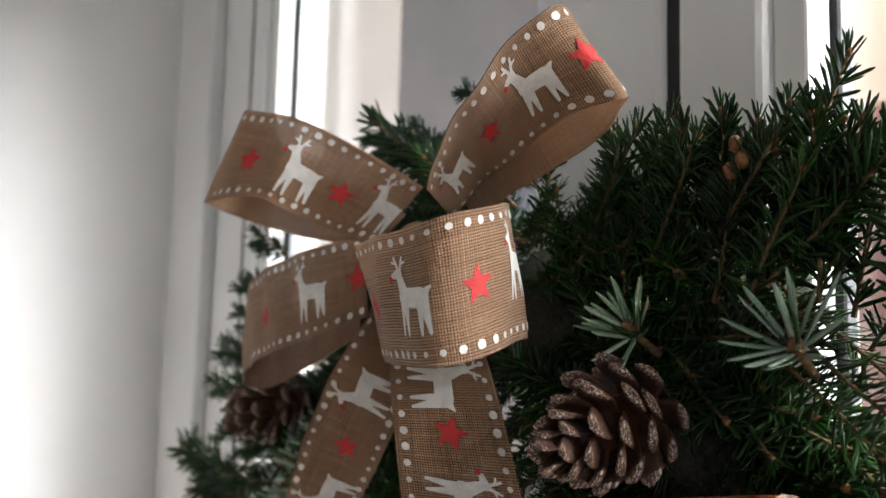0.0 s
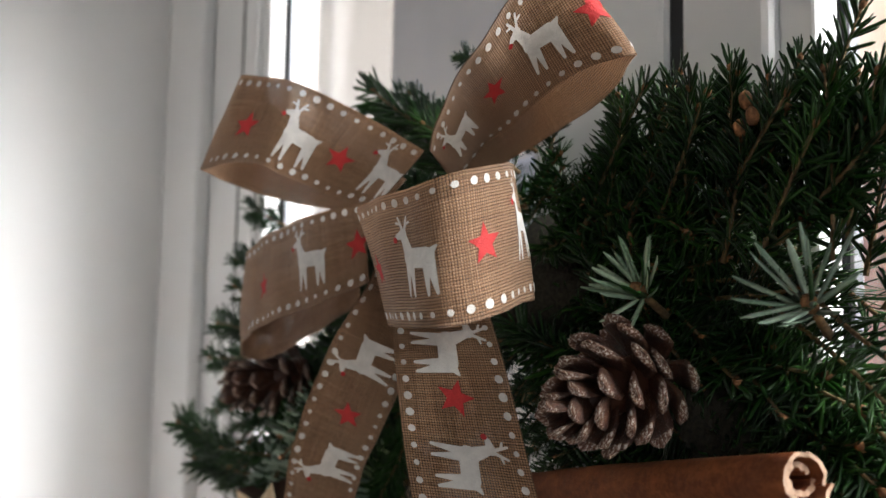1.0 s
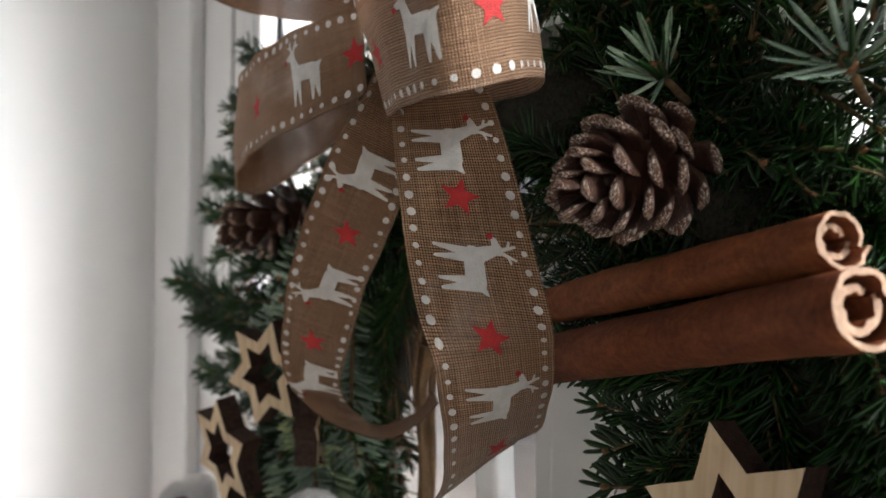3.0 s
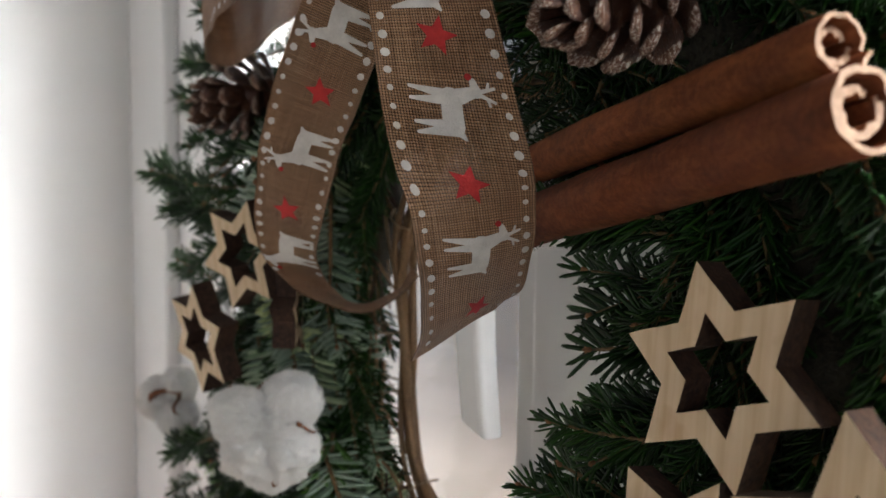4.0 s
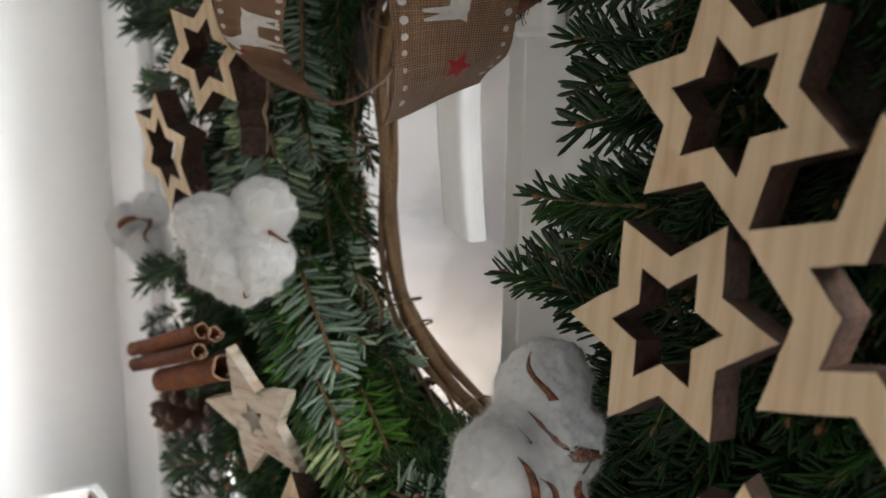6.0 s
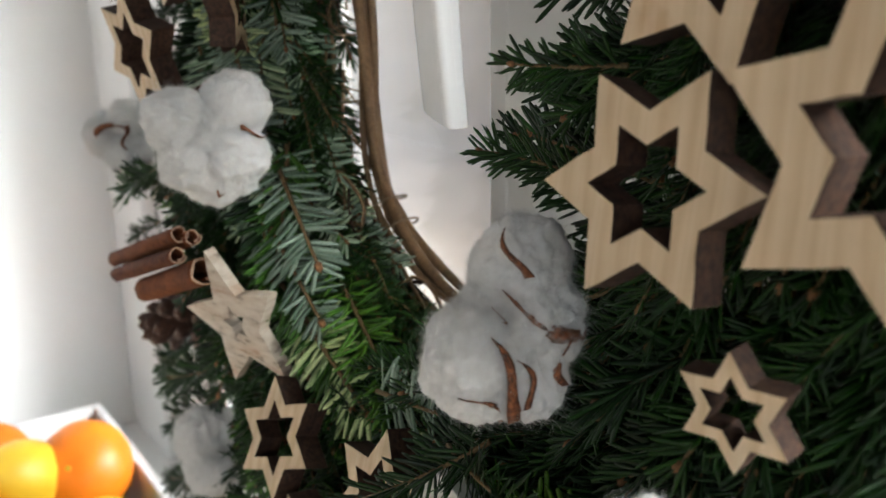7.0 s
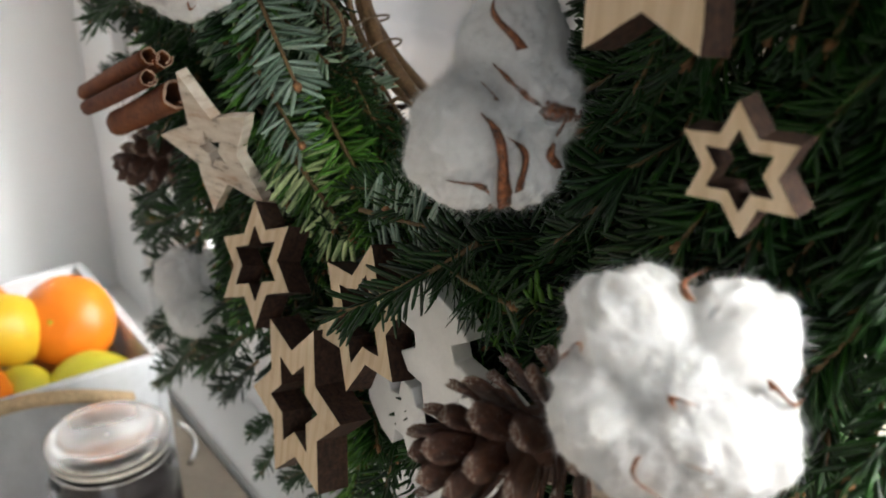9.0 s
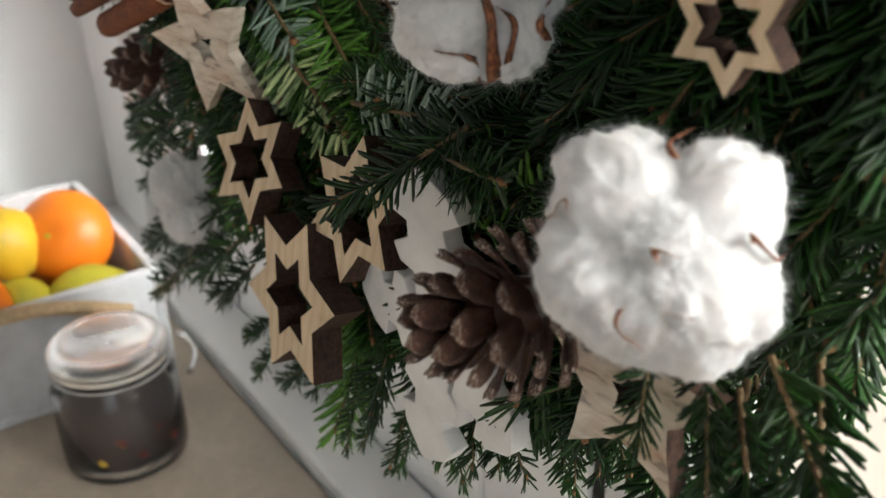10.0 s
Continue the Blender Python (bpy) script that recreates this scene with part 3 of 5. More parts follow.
# what the sprigs stay behind: x, z, radius, depth
KEEP = [(-0.194, 1.281, 0.034, 0.252), (-0.200, 1.226, 0.032, 0.245), (-0.140, 1.244, 0.042, 0.245), (-0.172, 1.181, 0.018, 0.245), (-0.409, 1.076, 0.028, 0.238),
        (-0.334, 1.078, 0.024, 0.246), (-0.365, 1.031, 0.036, 0.236), (-0.491, 1.292, 0.032, 0.240), (-0.537, 1.241, 0.032, 0.236), (-0.452, 1.119, 0.036, 0.240),
        (-0.176, 1.088, 0.028, 0.238), (-0.247, 1.083, 0.034, 0.240), (-0.216, 1.387, 0.030, 0.238), (-0.515, 1.374, 0.024, 0.244), (-0.209, 1.103, 0.030, 0.236),
        (-0.456, 1.208, 0.034, 0.240), (-0.243, 1.180, 0.030, 0.240), (-0.164, 1.139, 0.030, 0.235), (-0.32, 1.44, 0.10, 0.246), (-0.27, 1.36, 0.035, 0.250),
        (-0.38, 1.33, 0.035, 0.246), (-0.16, 1.36, 0.022, 0.245), (-0.20, 1.352, 0.022, 0.255), (-0.25, 1.342, 0.022, 0.268), (-0.51, 1.14, 0.035, 0.235)]


def push_back(base, d, length):
    """How far a sprig must move towards the window to clear the room side and the decorations."""
    need = 0.0
    x = d.normalized()
    for f in (0.1, 0.35, 0.6, 0.85, 1.1):
        p = CEN + base + x * (length * f)
        front = p.y - 0.009
        need = max(need, 0.229 - front)
        for kx, kz, kr, ky in KEEP:
            if (p.x - kx) ** 2 + (p.z - kz) ** 2 < (kr + 0.006) ** 2:
                need = max(need, ky - front)
    return need


def sprig_layout(count, seed, r, lo, hi, psi0, psi1, out0, out1, size, t0=0.0, t1=360.0):
    """Sprigs that run round the ring, from the bow down both sides, leaning out of it."""
    rng = random.Random(seed)
    rows = []
    for i in range(count):
        theta = radians(t0 + (t1 - t0) * ((i * 0.61803398875 + seed * 0.137) % 1.0))
        psi = radians(rng.uniform(psi0, psi1))           # round the tube; 0 looks into the room, 90 outwards
        radial, tangent = ring_point(theta, 1.0), ring_point(theta + math.pi / 2, 1.0)
        n = radial * math.sin(psi) + Vector((0, -math.cos(psi), 0))
        base = ring_point(theta, r) + Vector((0, 0.010, 0)) + n * rng.uniform(lo, hi)
        turn = 1 if math.cos(theta) < 0.1 else -1
        d = tangent * turn * rng.uniform(0.75, 1.0) + n * rng.uniform(out0, out1) + Vector((rng.gauss(0, 0.16), rng.gauss(0, 0.10), rng.gauss(0, 0.16)))
        k, sc = rng.randrange(6), rng.uniform(0.75, 1.0) * size
        base.y += min(push_back(base, d, TWIG_LENGTH[k] * sc), 0.05)
        if CEN.y + base.y + max(0, d.normalized().y) * TWIG_LENGTH[k] * sc < 0.322:
            rows.append((base, d, n + Vector((0, -0.3, 0)), k, sc))
    return rows


# the nearest layer as single sprigs, the filling behind it as one
for rows in (sprig_layout(170, 21, RM, 0.020, 0.034, -75, 95, 0.08, 0.45, 0.95), sprig_layout(50, 22, RM, 0.020, 0.045, 10, 80, 0.2, 0.7, 0.85, 15, 110), sprig_layout(44, 33, 0.200, 0.010, 0.035, -30, 80, 0.1, 0.4, 0.9, 175, 262), sprig_layout(40, 24, RM, 0.015, 0.045, -20, 80, 0.2, 0.8, 0.8, -75, 20)):
    for base, d, up, k, sc in rows:
        place_twig(base, d, up, k, sc)
fill = []
for rows in (sprig_layout(130, 3, RM, 0.015, 0.040, 60, 150, 0.15, 0.55, 0.95), sprig_layout(120, 4, RM, 0.020, 0.042, -120, -50, -0.10, 0.15, 0.80), sprig_layout(110, 5, RM, 0.0, 0.018, -90, 90, 0.0, 0.3, 0.95),
             sprig_layout(80, 6, 0.140, 0.0, 0.02, -90, 0, 0.0, 0.25, 0.75, -90, 80), sprig_layout(70, 7, 0.215, 0.0, 0.03, -40, 120, 0.0, 0.4, 0.9, -80, 110), sprig_layout(50, 8, 0.140, 0.0, 0.02, -90, 0, 0.0, 0.2, 0.7, 90, 270),
             sprig_layout(60, 9, 0.165, 0.0, 0.02, -95, -40, 0.4, 1.0, 0.72, -40, 75), sprig_layout(70, 10, 0.205, 0.0, 0.03, 20, 110, 0.2, 0.7, 0.95, 200, 335), sprig_layout(70, 12, 0.146, 0.0, 0.018, -100, -20, -0.05, 0.15, 0.75, 110, 235), sprig_layout(60, 11, 0.200, 0.0, 0.03, 0, 100, 0.2, 0.6, 0.9, 120, 235), sprig_layout(120, 31, 0.205, 0.0, 0.03, -20, 110, 0.1, 0.45, 0.9, 172, 262), sprig_layout(70, 32, 0.195, 0.0, 0.03, 0, 110, 0.1, 0.5, 0.9, 255, 330)):
    fill += [(FAR_TWIGS[k], twig_pose(base, d, up, sc)) for base, d, up, k, sc in rows]
rng = random.Random(77)
for i in range(54):
    # flat sprigs down the inner side, laid along the hoop
    theta = radians(122 + 165 * i / 54 + rng.uniform(-4, 4))
    base = ring_point(theta, rng.uniform(0.126, 0.185), rng.uniform(-0.036, -0.010))
    d = ring_point(theta + math.pi / 2, 1.0) + ring_point(theta, rng.uniform(-0.45, 0.35)) + Vector((0, rng.uniform(-0.2, 0.1), 0))
    k, sc = rng.choice((6, 7, 8) if theta < radians(200) else (11, 12, 13, 11, 8)), rng.uniform(0.85, 1.1)
    base.y += min(push_back(base, d, TWIG_LENGTH[k] * sc), 0.03)
    place_twig(base, d, Vector((0.88, -0.42, 0.15)) * (1 if i % 3 == 0 or k > 10 else -1), k, sc)
for i in range(26):
    # shorter ones that reach over the hoop
    theta = radians(150 + 75 * i / 25 + rng.uniform(-3, 3))
    base = ring_point(theta, rng.uniform(0.134, 0.150), rng.uniform(-0.012, 0.012))
    d = ring_point(theta + math.pi / 2, 1.0) + ring_point(theta, rng.uniform(-0.75, -0.2)) + Vector((0, rng.uniform(-0.1, 0.2), 0))
    base.y += min(push_back(base, d, 0.045), 0.03)
    place_twig(base, d, Vector((-0.75, 0.6, -0.2)), rng.choice((6, 7, 8, 8, 0)), rng.uniform(0.5, 0.68))
for i in range(20):
    # pale undersides, coloured brighter for window sheen, turned to the room beside the hoop
    theta = radians(158 + 46 * i / 19 + rng.uniform(-3, 3))
    base = ring_point(theta, rng.uniform(0.138, 0.172), rng.uniform(-0.046, -0.026))
    d = ring_point(theta + math.pi / 2, 1.0) + ring_point(theta, rng.uniform(-0.7, 0.3)) + Vector((0, rng.uniform(-0.05, 0.25), 0))
    base.y += min(push_back(base, d, 0.05), 0.03)
    place_twig(base, d, Vector((-0.85, 0.45, -0.15)), rng.choice((6, 7, 8)), rng.uniform(0.55, 0.75))
joined("fir_filling", fill, "dense fir sprigs behind")

rng = random.Random(63)
for i in range(110):
    # thin dry stalks between the sprigs and the hoop
    theta = radians(140 + 105 * i / 110)
    a, b = ring_point(theta, rng.uniform(0.128, 0.155), rng.uniform(0.0, 0.03)), ring_point(theta + rng.uniform(0.15, 0.42), rng.uniform(0.122, 0.150), rng.uniform(0.0, 0.036))
    sag = Vector((rng.gauss(0, 0.006), rng.gauss(0, 0.004), rng.gauss(0, 0.006)))
    pts = [a.lerp(b, f / 6) + sag * math.sin(math.pi * f / 6) for f in range(7)]
    part("dry_stalk", tube(pts, rng.uniform(0.0004, 0.0011), 5), (STEM, RATTAN, BARK_DARK)[i % 3], wreath, smooth=True)

rng = random.Random(91)
for i in range(30):
    # short sprigs that reach into the opening from its far side
    z = 1.185 + 0.165 * i / 29
    base = Vector((rng.uniform(-0.245, -0.210), rng.uniform(0.268, 0.292), z)) - CEN
    place_twig(base, Vector((-0.85, rng.uniform(-0.2, 0.05), rng.uniform(-0.55, 0.25))), Vector((0.4, -0.9, 0.2)), rng.choice((0, 1, 3, 4)), rng.uniform(0.7, 0.95))
for i in range(22):
    # the crest beside the bow
    f = i / 21
    base = Vector((-0.285 + 0.17 * f, rng.uniform(0.256, 0.29), 1.435 - 0.02 * f + rng.uniform(-0.012, 0.01))) - CEN
    place_twig(base, Vector((rng.uniform(0.1, 0.7), rng.uniform(-0.25, 0.1), rng.uniform(0.5, 0.85))), Vector((-0.3, -0.9, 0.2)), rng.randrange(6), rng.uniform(0.62, 0.78))
for i in range(22):
    # the upper edge of the crest
    f = i / 21
    tip, d = Vector((-0.262 + 0.115 * f, rng.uniform(0.258, 0.275), 1.499 - 0.018 * f + rng.uniform(-0.012, 0.005))), Vector((rng.uniform(-0.2, 0.6), rng.uniform(-0.1, 0.1), 0.9))
    k, sc = rng.randrange(6), rng.uniform(0.55, 0.7)
    place_twig(tip - CEN - d.normalized() * TWIG_LENGTH[k] * sc, d, Vector((0, -1, 0.3)), k, sc)
for i in range(5):
    base = Vector((rng.uniform(-0.35, -0.32), rng.uniform(0.255, 0.275), rng.uniform(1.465, 1.478))) - CEN
    place_twig(base, Vector((-0.8, rng.uniform(-0.1, 0.1), rng.uniform(0.35, 0.7))), Vector((0.3, -0.9, 0.3)), rng.choice((1, 2, 3)), rng.uniform(0.65, 0.8))
for i in range(46):
    # the outer edge towards the wall
    theta = radians(138 + 80 * i / 45)
    base = ring_point(theta, rng.uniform(0.20, 0.225), rng.uniform(-0.022, 0.01))
    d = ring_point(theta, 0.8) + ring_point(theta + math.pi / 2, rng.uniform(0.2, 1.0)) + Vector((0, rng.uniform(-0.5, 0.0), 0))
    base.y += min(push_back(base, d, 0.05), 0.03)
    place_twig(base, d, Vector((0.3, -0.9, 0.2)), rng.randrange(6), rng.uniform(0.55, 0.75))
for i in range(26):
    # the lower edge beside the sill
    theta = radians(192 + 56 * i / 25)
    base = ring_point(theta, rng.uniform(0.185, 0.225), rng.uniform(-0.035, -0.005))
    d = ring_point(theta, 0.7) + ring_point(theta + math.pi / 2, rng.uniform(0.2, 1.0)) + Vector((0, rng.uniform(-0.4, 0.1), 0))
    base.y += min(push_back(base, d, 0.055), 0.03)
    place_twig(base, d, Vector((0.5, -0.8, 0.2)), rng.choice((0, 1, 2, 3, 7, 8)), rng.uniform(0.6, 0.85))
for i in range(24):
    # the foot of the wreath
    theta = radians(222 + 88 * i / 23)
    base = ring_point(theta, rng.uniform(0.185, 0.215), rng.uniform(-0.03, 0.005))
    d = ring_point(theta, 0.8) + ring_point(theta + math.pi / 2, rng.uniform(-0.5, 0.5)) + Vector((0, rng.uniform(-0.6, -0.1), 0))
    base.y += min(push_back(base, d, 0.06), 0.03)
    place_twig(base, d, Vector((0.3, -0.9, 0.3)), rng.randrange(6), rng.uniform(0.65, 0.9))

for i in range(18):
    # sprigs behind the bow and the cinnamon
    base = Vector((rng.uniform(-0.29, -0.215), rng.uniform(0.262, 0.28), rng.uniform(1.335, 1.445))) - CEN
    d = Vector((rng.uniform(-0.5, 0.7), rng.uniform(-0.2, 0.05), rng.uniform(-0.8, 0.5)))
    base.y += max(0.0, min(push_back(base, d, 0.055), 0.03))
    place_twig(base, d, Vector((0.4, -0.9, 0.2)), rng.randrange(6), rng.uniform(0.6, 0.8))

rng = random.Random(58)
for i in range(90):
    # a thick fringe behind them, from the wall side down to the foot
    f = i / 89
    theta = radians(196 + 66 * f + rng.uniform(-3, 3))
    r0 = rng.uniform(0.195, 0.235)
    base = ring_point(theta, r0, rng.uniform(-0.022, 0.018))
    d = ring_point(theta, rng.uniform(0.5, 0.9)) + ring_point(theta + math.pi / 2, rng.uniform(0.0, 0.9)) + Vector((0, rng.uniform(-0.25, 0.15), 0))
    k, sc = rng.choice((0, 1, 2, 3, 4, 11)), rng.uniform(0.7, 0.95)
    base.y += min(push_back(base, d, 0.06), 0.03)
    place_twig(base, d, Vector((0.5, -0.8, 0.2)), k, sc)

# brown winter buds
for x, y, z in ((-0.190, 0.252, 1.482), (-0.186, 0.250, 1.476), (-0.194, 0.254, 1.474)):
    bm = bmesh.new()
    bmesh.ops.create_icosphere(bm, subdivisions=2, radius=0.0023, matrix=pose(x - CEN.x, y - CEN.y, z - CEN.z - 0.006, 30, 20 * x * 90, 0) @ Matrix.Diagonal((1, 0.9, 1.5, 1)))
    for v in bm.verts:
        v.co += v.normal * 0.0005 * noise.noise(v.co * 900)
    part("bud", bm, BUD, wreath, smooth=True)

# sprigs that stand out of the outline
CREST = [
    ((-0.185, 0.265, 1.452), (0.55, -0.05, 0.75), 5, 0.62),
    ((-0.195, 0.262, 1.425), (0.75, -0.05, 0.5), 5, 0.85),
    ((-0.215, 0.262, 1.435), (0.5, -0.15, 0.55), 2, 0.7),
    ((-0.25, 0.268, 1.44), (0.5, -0.1, 0.6), 1, 0.7),
    ((-0.20, 0.275, 1.45), (0.8, 0.0, 0.25), 3, 0.9),
    ((-0.36, 0.262, 1.468), (-0.6, -0.05, 0.5), 2, 0.62),
    ((-0.34, 0.268, 1.47), (-0.5, 0.1, 0.5), 3, 0.6),
    ((-0.30, 0.262, 1.47), (0.2, 0.0, 0.6), 3, 0.6),
    ((-0.222, 0.250, 1.408), (0.10, -0.80, 0.42), 9, 1.0),
]
SIDE = [
    ((-0.166, 0.258, 1.402), (0.20, -0.80, 0.48), 10, 1.0),
    ((-0.135, 0.258, 1.40), (0.5, -0.7, -0.05), 3, 0.7),
    ((-0.55, 0.25, 1.36), (-0.8, -0.3, -0.1), 3, 0.7),
    ((-0.55, 0.25, 1.325), (-0.85, -0.3, -0.05), 0, 0.75),
    ((-0.545, 0.255, 1.40), (-0.6, -0.3, 0.5), 1, 0.7),
    ((-0.17, 0.255, 1.085), (0.3, -0.5, -0.75), 5, 0.85),
    ((-0.15, 0.252, 1.105), (0.5, -0.5, -0.65), 2, 0.85),
    ((-0.19, 0.255, 1.075), (0.2, -0.5, -0.85), 1, 0.8),
]
FOOT = [
    ((-0.176, 0.224, 1.108), (0.1, -0.35, -0.9), 4, 0.5),
    ((-0.163, 0.226, 1.106), (0.5, -0.35, -0.7), 0, 0.55),
    ((-0.150, 0.232, 1.112), (0.7, -0.3, -0.5), 1, 0.75),
    ((-0.158, 0.234, 1.098), (0.5, -0.3, -0.8), 2, 0.7),
    ((-0.13, 0.255, 1.13), (0.6, -0.4, -0.5), 5, 0.8),
    ((-0.125, 0.25, 1.155), (0.7, -0.4, -0.3), 2, 0.8),
    ((-0.235, 0.262, 1.200), (-0.75, -0.1, 0.35), 2, 0.62),
    ((-0.245, 0.262, 1.215), (-0.8, -0.15, 0.15), 5, 0.55),
    ((-0.235, 0.258, 1.25), (-0.85, -0.2, -0.1), 0, 0.65),
    ((-0.30, 0.242, 1.115), (0.9, -0.3, 0.1), 5, 0.8),
    ((-0.27, 0.238, 1.13), (-0.6, -0.35, -0.55), 2, 0.75),
]
EDGE = [
    ((-0.321, 0.278, 1.407), (-0.71, -0.14, -0.69), 0, 0.58),
    ((-0.309, 0.278, 1.397), (-0.79, -0.17, -0.59), 3, 0.45),
    ((-0.298, 0.278, 1.388), (-0.88, -0.2, -0.44), 4, 0.47),
    ((-0.321, 0.278, 1.387), (-0.7, -0.14, -0.7), 1, 0.49),
    ((-0.309, 0.278, 1.373), (-0.78, -0.17, -0.61), 0, 0.50),
    ((-0.291, 0.278, 1.37), (-0.86, -0.2, -0.46), 3, 0.45),
    ((-0.316, 0.278, 1.363), (-0.68, -0.14, -0.72), 4, 0.64),
    ((-0.298, 0.278, 1.358), (-0.76, -0.17, -0.63), 1, 0.45),
    ((-0.281, 0.278, 1.362), (-0.85, -0.21, -0.48), 0, 0.45),
    ((-0.324, 0.278, 1.372), (-0.69, -0.14, -0.71), 3, 0.53),
    ((-0.302, 0.284, 1.35), (-0.87, -0.11, -0.48), 0, 0.53),
    ((-0.295, 0.284, 1.335), (-0.93, -0.12, -0.34), 3, 0.45),
    ((-0.29, 0.284, 1.363), (-0.99, -0.13, -0.09), 4, 0.49),
    ((-0.301, 0.284, 1.324), (-0.85, -0.1, -0.51), 1, 0.46),
    ((-0.286, 0.284, 1.342), (-0.93, -0.12, -0.34), 0, 0.46),
    ((-0.33, 0.258, 0.987), (-0.02, -0.28, -0.96), 2, 0.49),
    ((-0.31, 0.258, 1.006), (0.48, -0.27, -0.83), 5, 0.48),
    ((-0.293, 0.258, 1.022), (0.33, -0.28, -0.9), 1, 0.55),
    ((-0.277, 0.258, 1.018), (0.75, -0.33, -0.58), 3, 0.50),
    ((-0.263, 0.258, 1.033), (0.1, -0.31, -0.94), 2, 0.45),
    ((-0.249, 0.258, 1.046), (0.48, -0.29, -0.83), 5, 0.45),
    ((-0.236, 0.258, 1.042), (0.49, -0.44, -0.75), 1, 0.45),
    ((-0.225, 0.258, 1.054), (0.68, -0.35, -0.65), 3, 0.47),
    ((-0.215, 0.258, 1.065), (0.18, -0.34, -0.93), 2, 0.45),
    ((-0.204, 0.258, 1.06), (0.59, -0.42, -0.69), 5, 0.45),
    ((-0.195, 0.258, 1.071), (0.46, -0.44, -0.77), 1, 0.45),
    ((-0.187, 0.258, 1.08), (0.62, -0.36, -0.69), 3, 0.45),
    ((-0.177, 0.258, 1.076), (0.25, -0.51, -0.82), 2, 0.45),
    ((-0.17, 0.258, 1.085), (0.55, -0.43, -0.72), 5, 0.45),
    ((-0.164, 0.258, 1.093), (0.44, -0.44, -0.78), 1, 0.45),
    ((-0.156, 0.258, 1.089), (0.69, -0.49, -0.53), 3, 0.45),
    ((-0.372, 0.262, 1.495), (-0.93, 0.0, 0.38), 2, 1.10),
    ((-0.378, 0.266, 1.502), (-0.8, -0.08, 0.59), 1, 0.58),
    ((-0.379, 0.27, 1.502), (-0.97, 0.0, 0.25), 3, 1.10),
    ((-0.351, 0.27, 1.526), (-0.84, 0.0, 0.54), 4, 0.50),
    ((-0.551, 0.255, 1.469), (-0.96, -0.08, 0.27), 0, 0.84),
    ((-0.557, 0.255, 1.443), (-0.97, -0.08, 0.22), 3, 0.82),
    ((-0.58, 0.255, 1.399), (-0.99, -0.06, 0.13), 1, 0.95),
    ((-0.598, 0.255, 1.384), (-0.98, -0.15, -0.1), 0, 0.94),
    ((-0.607, 0.25, 1.316), (-0.97, -0.12, 0.19), 2, 0.86),
    ((-0.576, 0.25, 1.309), (-0.99, -0.11, 0.04), 1, 1.10),
    ((-0.598, 0.25, 1.318), (-0.97, -0.09, 0.24), 5, 1.08),
    ((-0.59, 0.25, 1.301), (-0.94, -0.17, 0.29), 3, 0.71),
    ((-0.6, 0.25, 1.265), (-0.99, -0.07, 0.15), 1, 0.79),
    ((-0.614, 0.25, 1.159), (-0.97, -0.2, -0.12), 0, 0.71),
    ((-0.616, 0.25, 1.117), (-0.93, -0.21, -0.31), 3, 0.60),
    ((-0.552, 0.23, 1.177), (-0.94, -0.06, -0.33), 1, 0.92),
    ((-0.631, 0.25, 1.127), (-0.89, -0.26, -0.38), 4, 0.60),
    ((-0.557, 0.25, 1.053), (-0.88, -0.04, -0.47), 2, 1.10),
    ((-0.536, 0.25, 1.042), (-0.9, -0.04, -0.43), 5, 1.10),
    ((-0.529, 0.25, 1.013), (-0.88, -0.05, -0.47), 1, 1.10),
    ((-0.514, 0.25, 1.012), (-0.79, -0.05, -0.61), 3, 1.10),
    ((-0.495, 0.25, 0.998), (-0.77, -0.05, -0.63), 2, 0.99),
    ((-0.484, 0.25, 0.985), (-0.7, -0.16, -0.7), 0, 0.89),
    ((-0.46, 0.25, 0.964), (-0.72, -0.25, -0.65), 1, 0.46),
    ((-0.456, 0.25, 0.951), (-0.56, -0.26, -0.78), 3, 0.49),
    ((-0.39, 0.25, 0.986), (-0.26, -0.27, -0.93), 2, 0.45),
    ((-0.369, 0.25, 0.984), (0.17, -0.41, -0.9), 5, 0.45),
    ((-0.345, 0.25, 0.985), (-0.19, -0.34, -0.92), 1, 0.45),
    ((-0.331, 0.25, 0.981), (0.22, -0.44, -0.87), 0, 0.45),
    ((-0.579, 0.25, 1.064), (-0.89, 0.0, -0.45), 3, 1.07),
    ((-0.417, 0.25, 0.958), (-0.7, -0.1, -0.71), 2, 0.54),
    ((-0.595, 0.25, 0.967), (-0.83, -0.06, -0.55), 2, 0.84),
    ((-0.582, 0.25, 0.948), (-0.83, -0.05, -0.55), 5, 0.94),
    ((-0.548, 0.262, 1.012), (-0.88, -0.07, -0.47), 2, 1.10),
    ((-0.538, 0.262, 0.987), (-0.85, -0.08, -0.52), 1, 1.09),
]
for group in (CREST, SIDE, FOOT, EDGE):
    for (x, y, z), d, k, sc in group:
        place_twig(Vector((x, y, z)) - CEN, Vector(d), Vector((0, -1, 0.3)), k, sc)


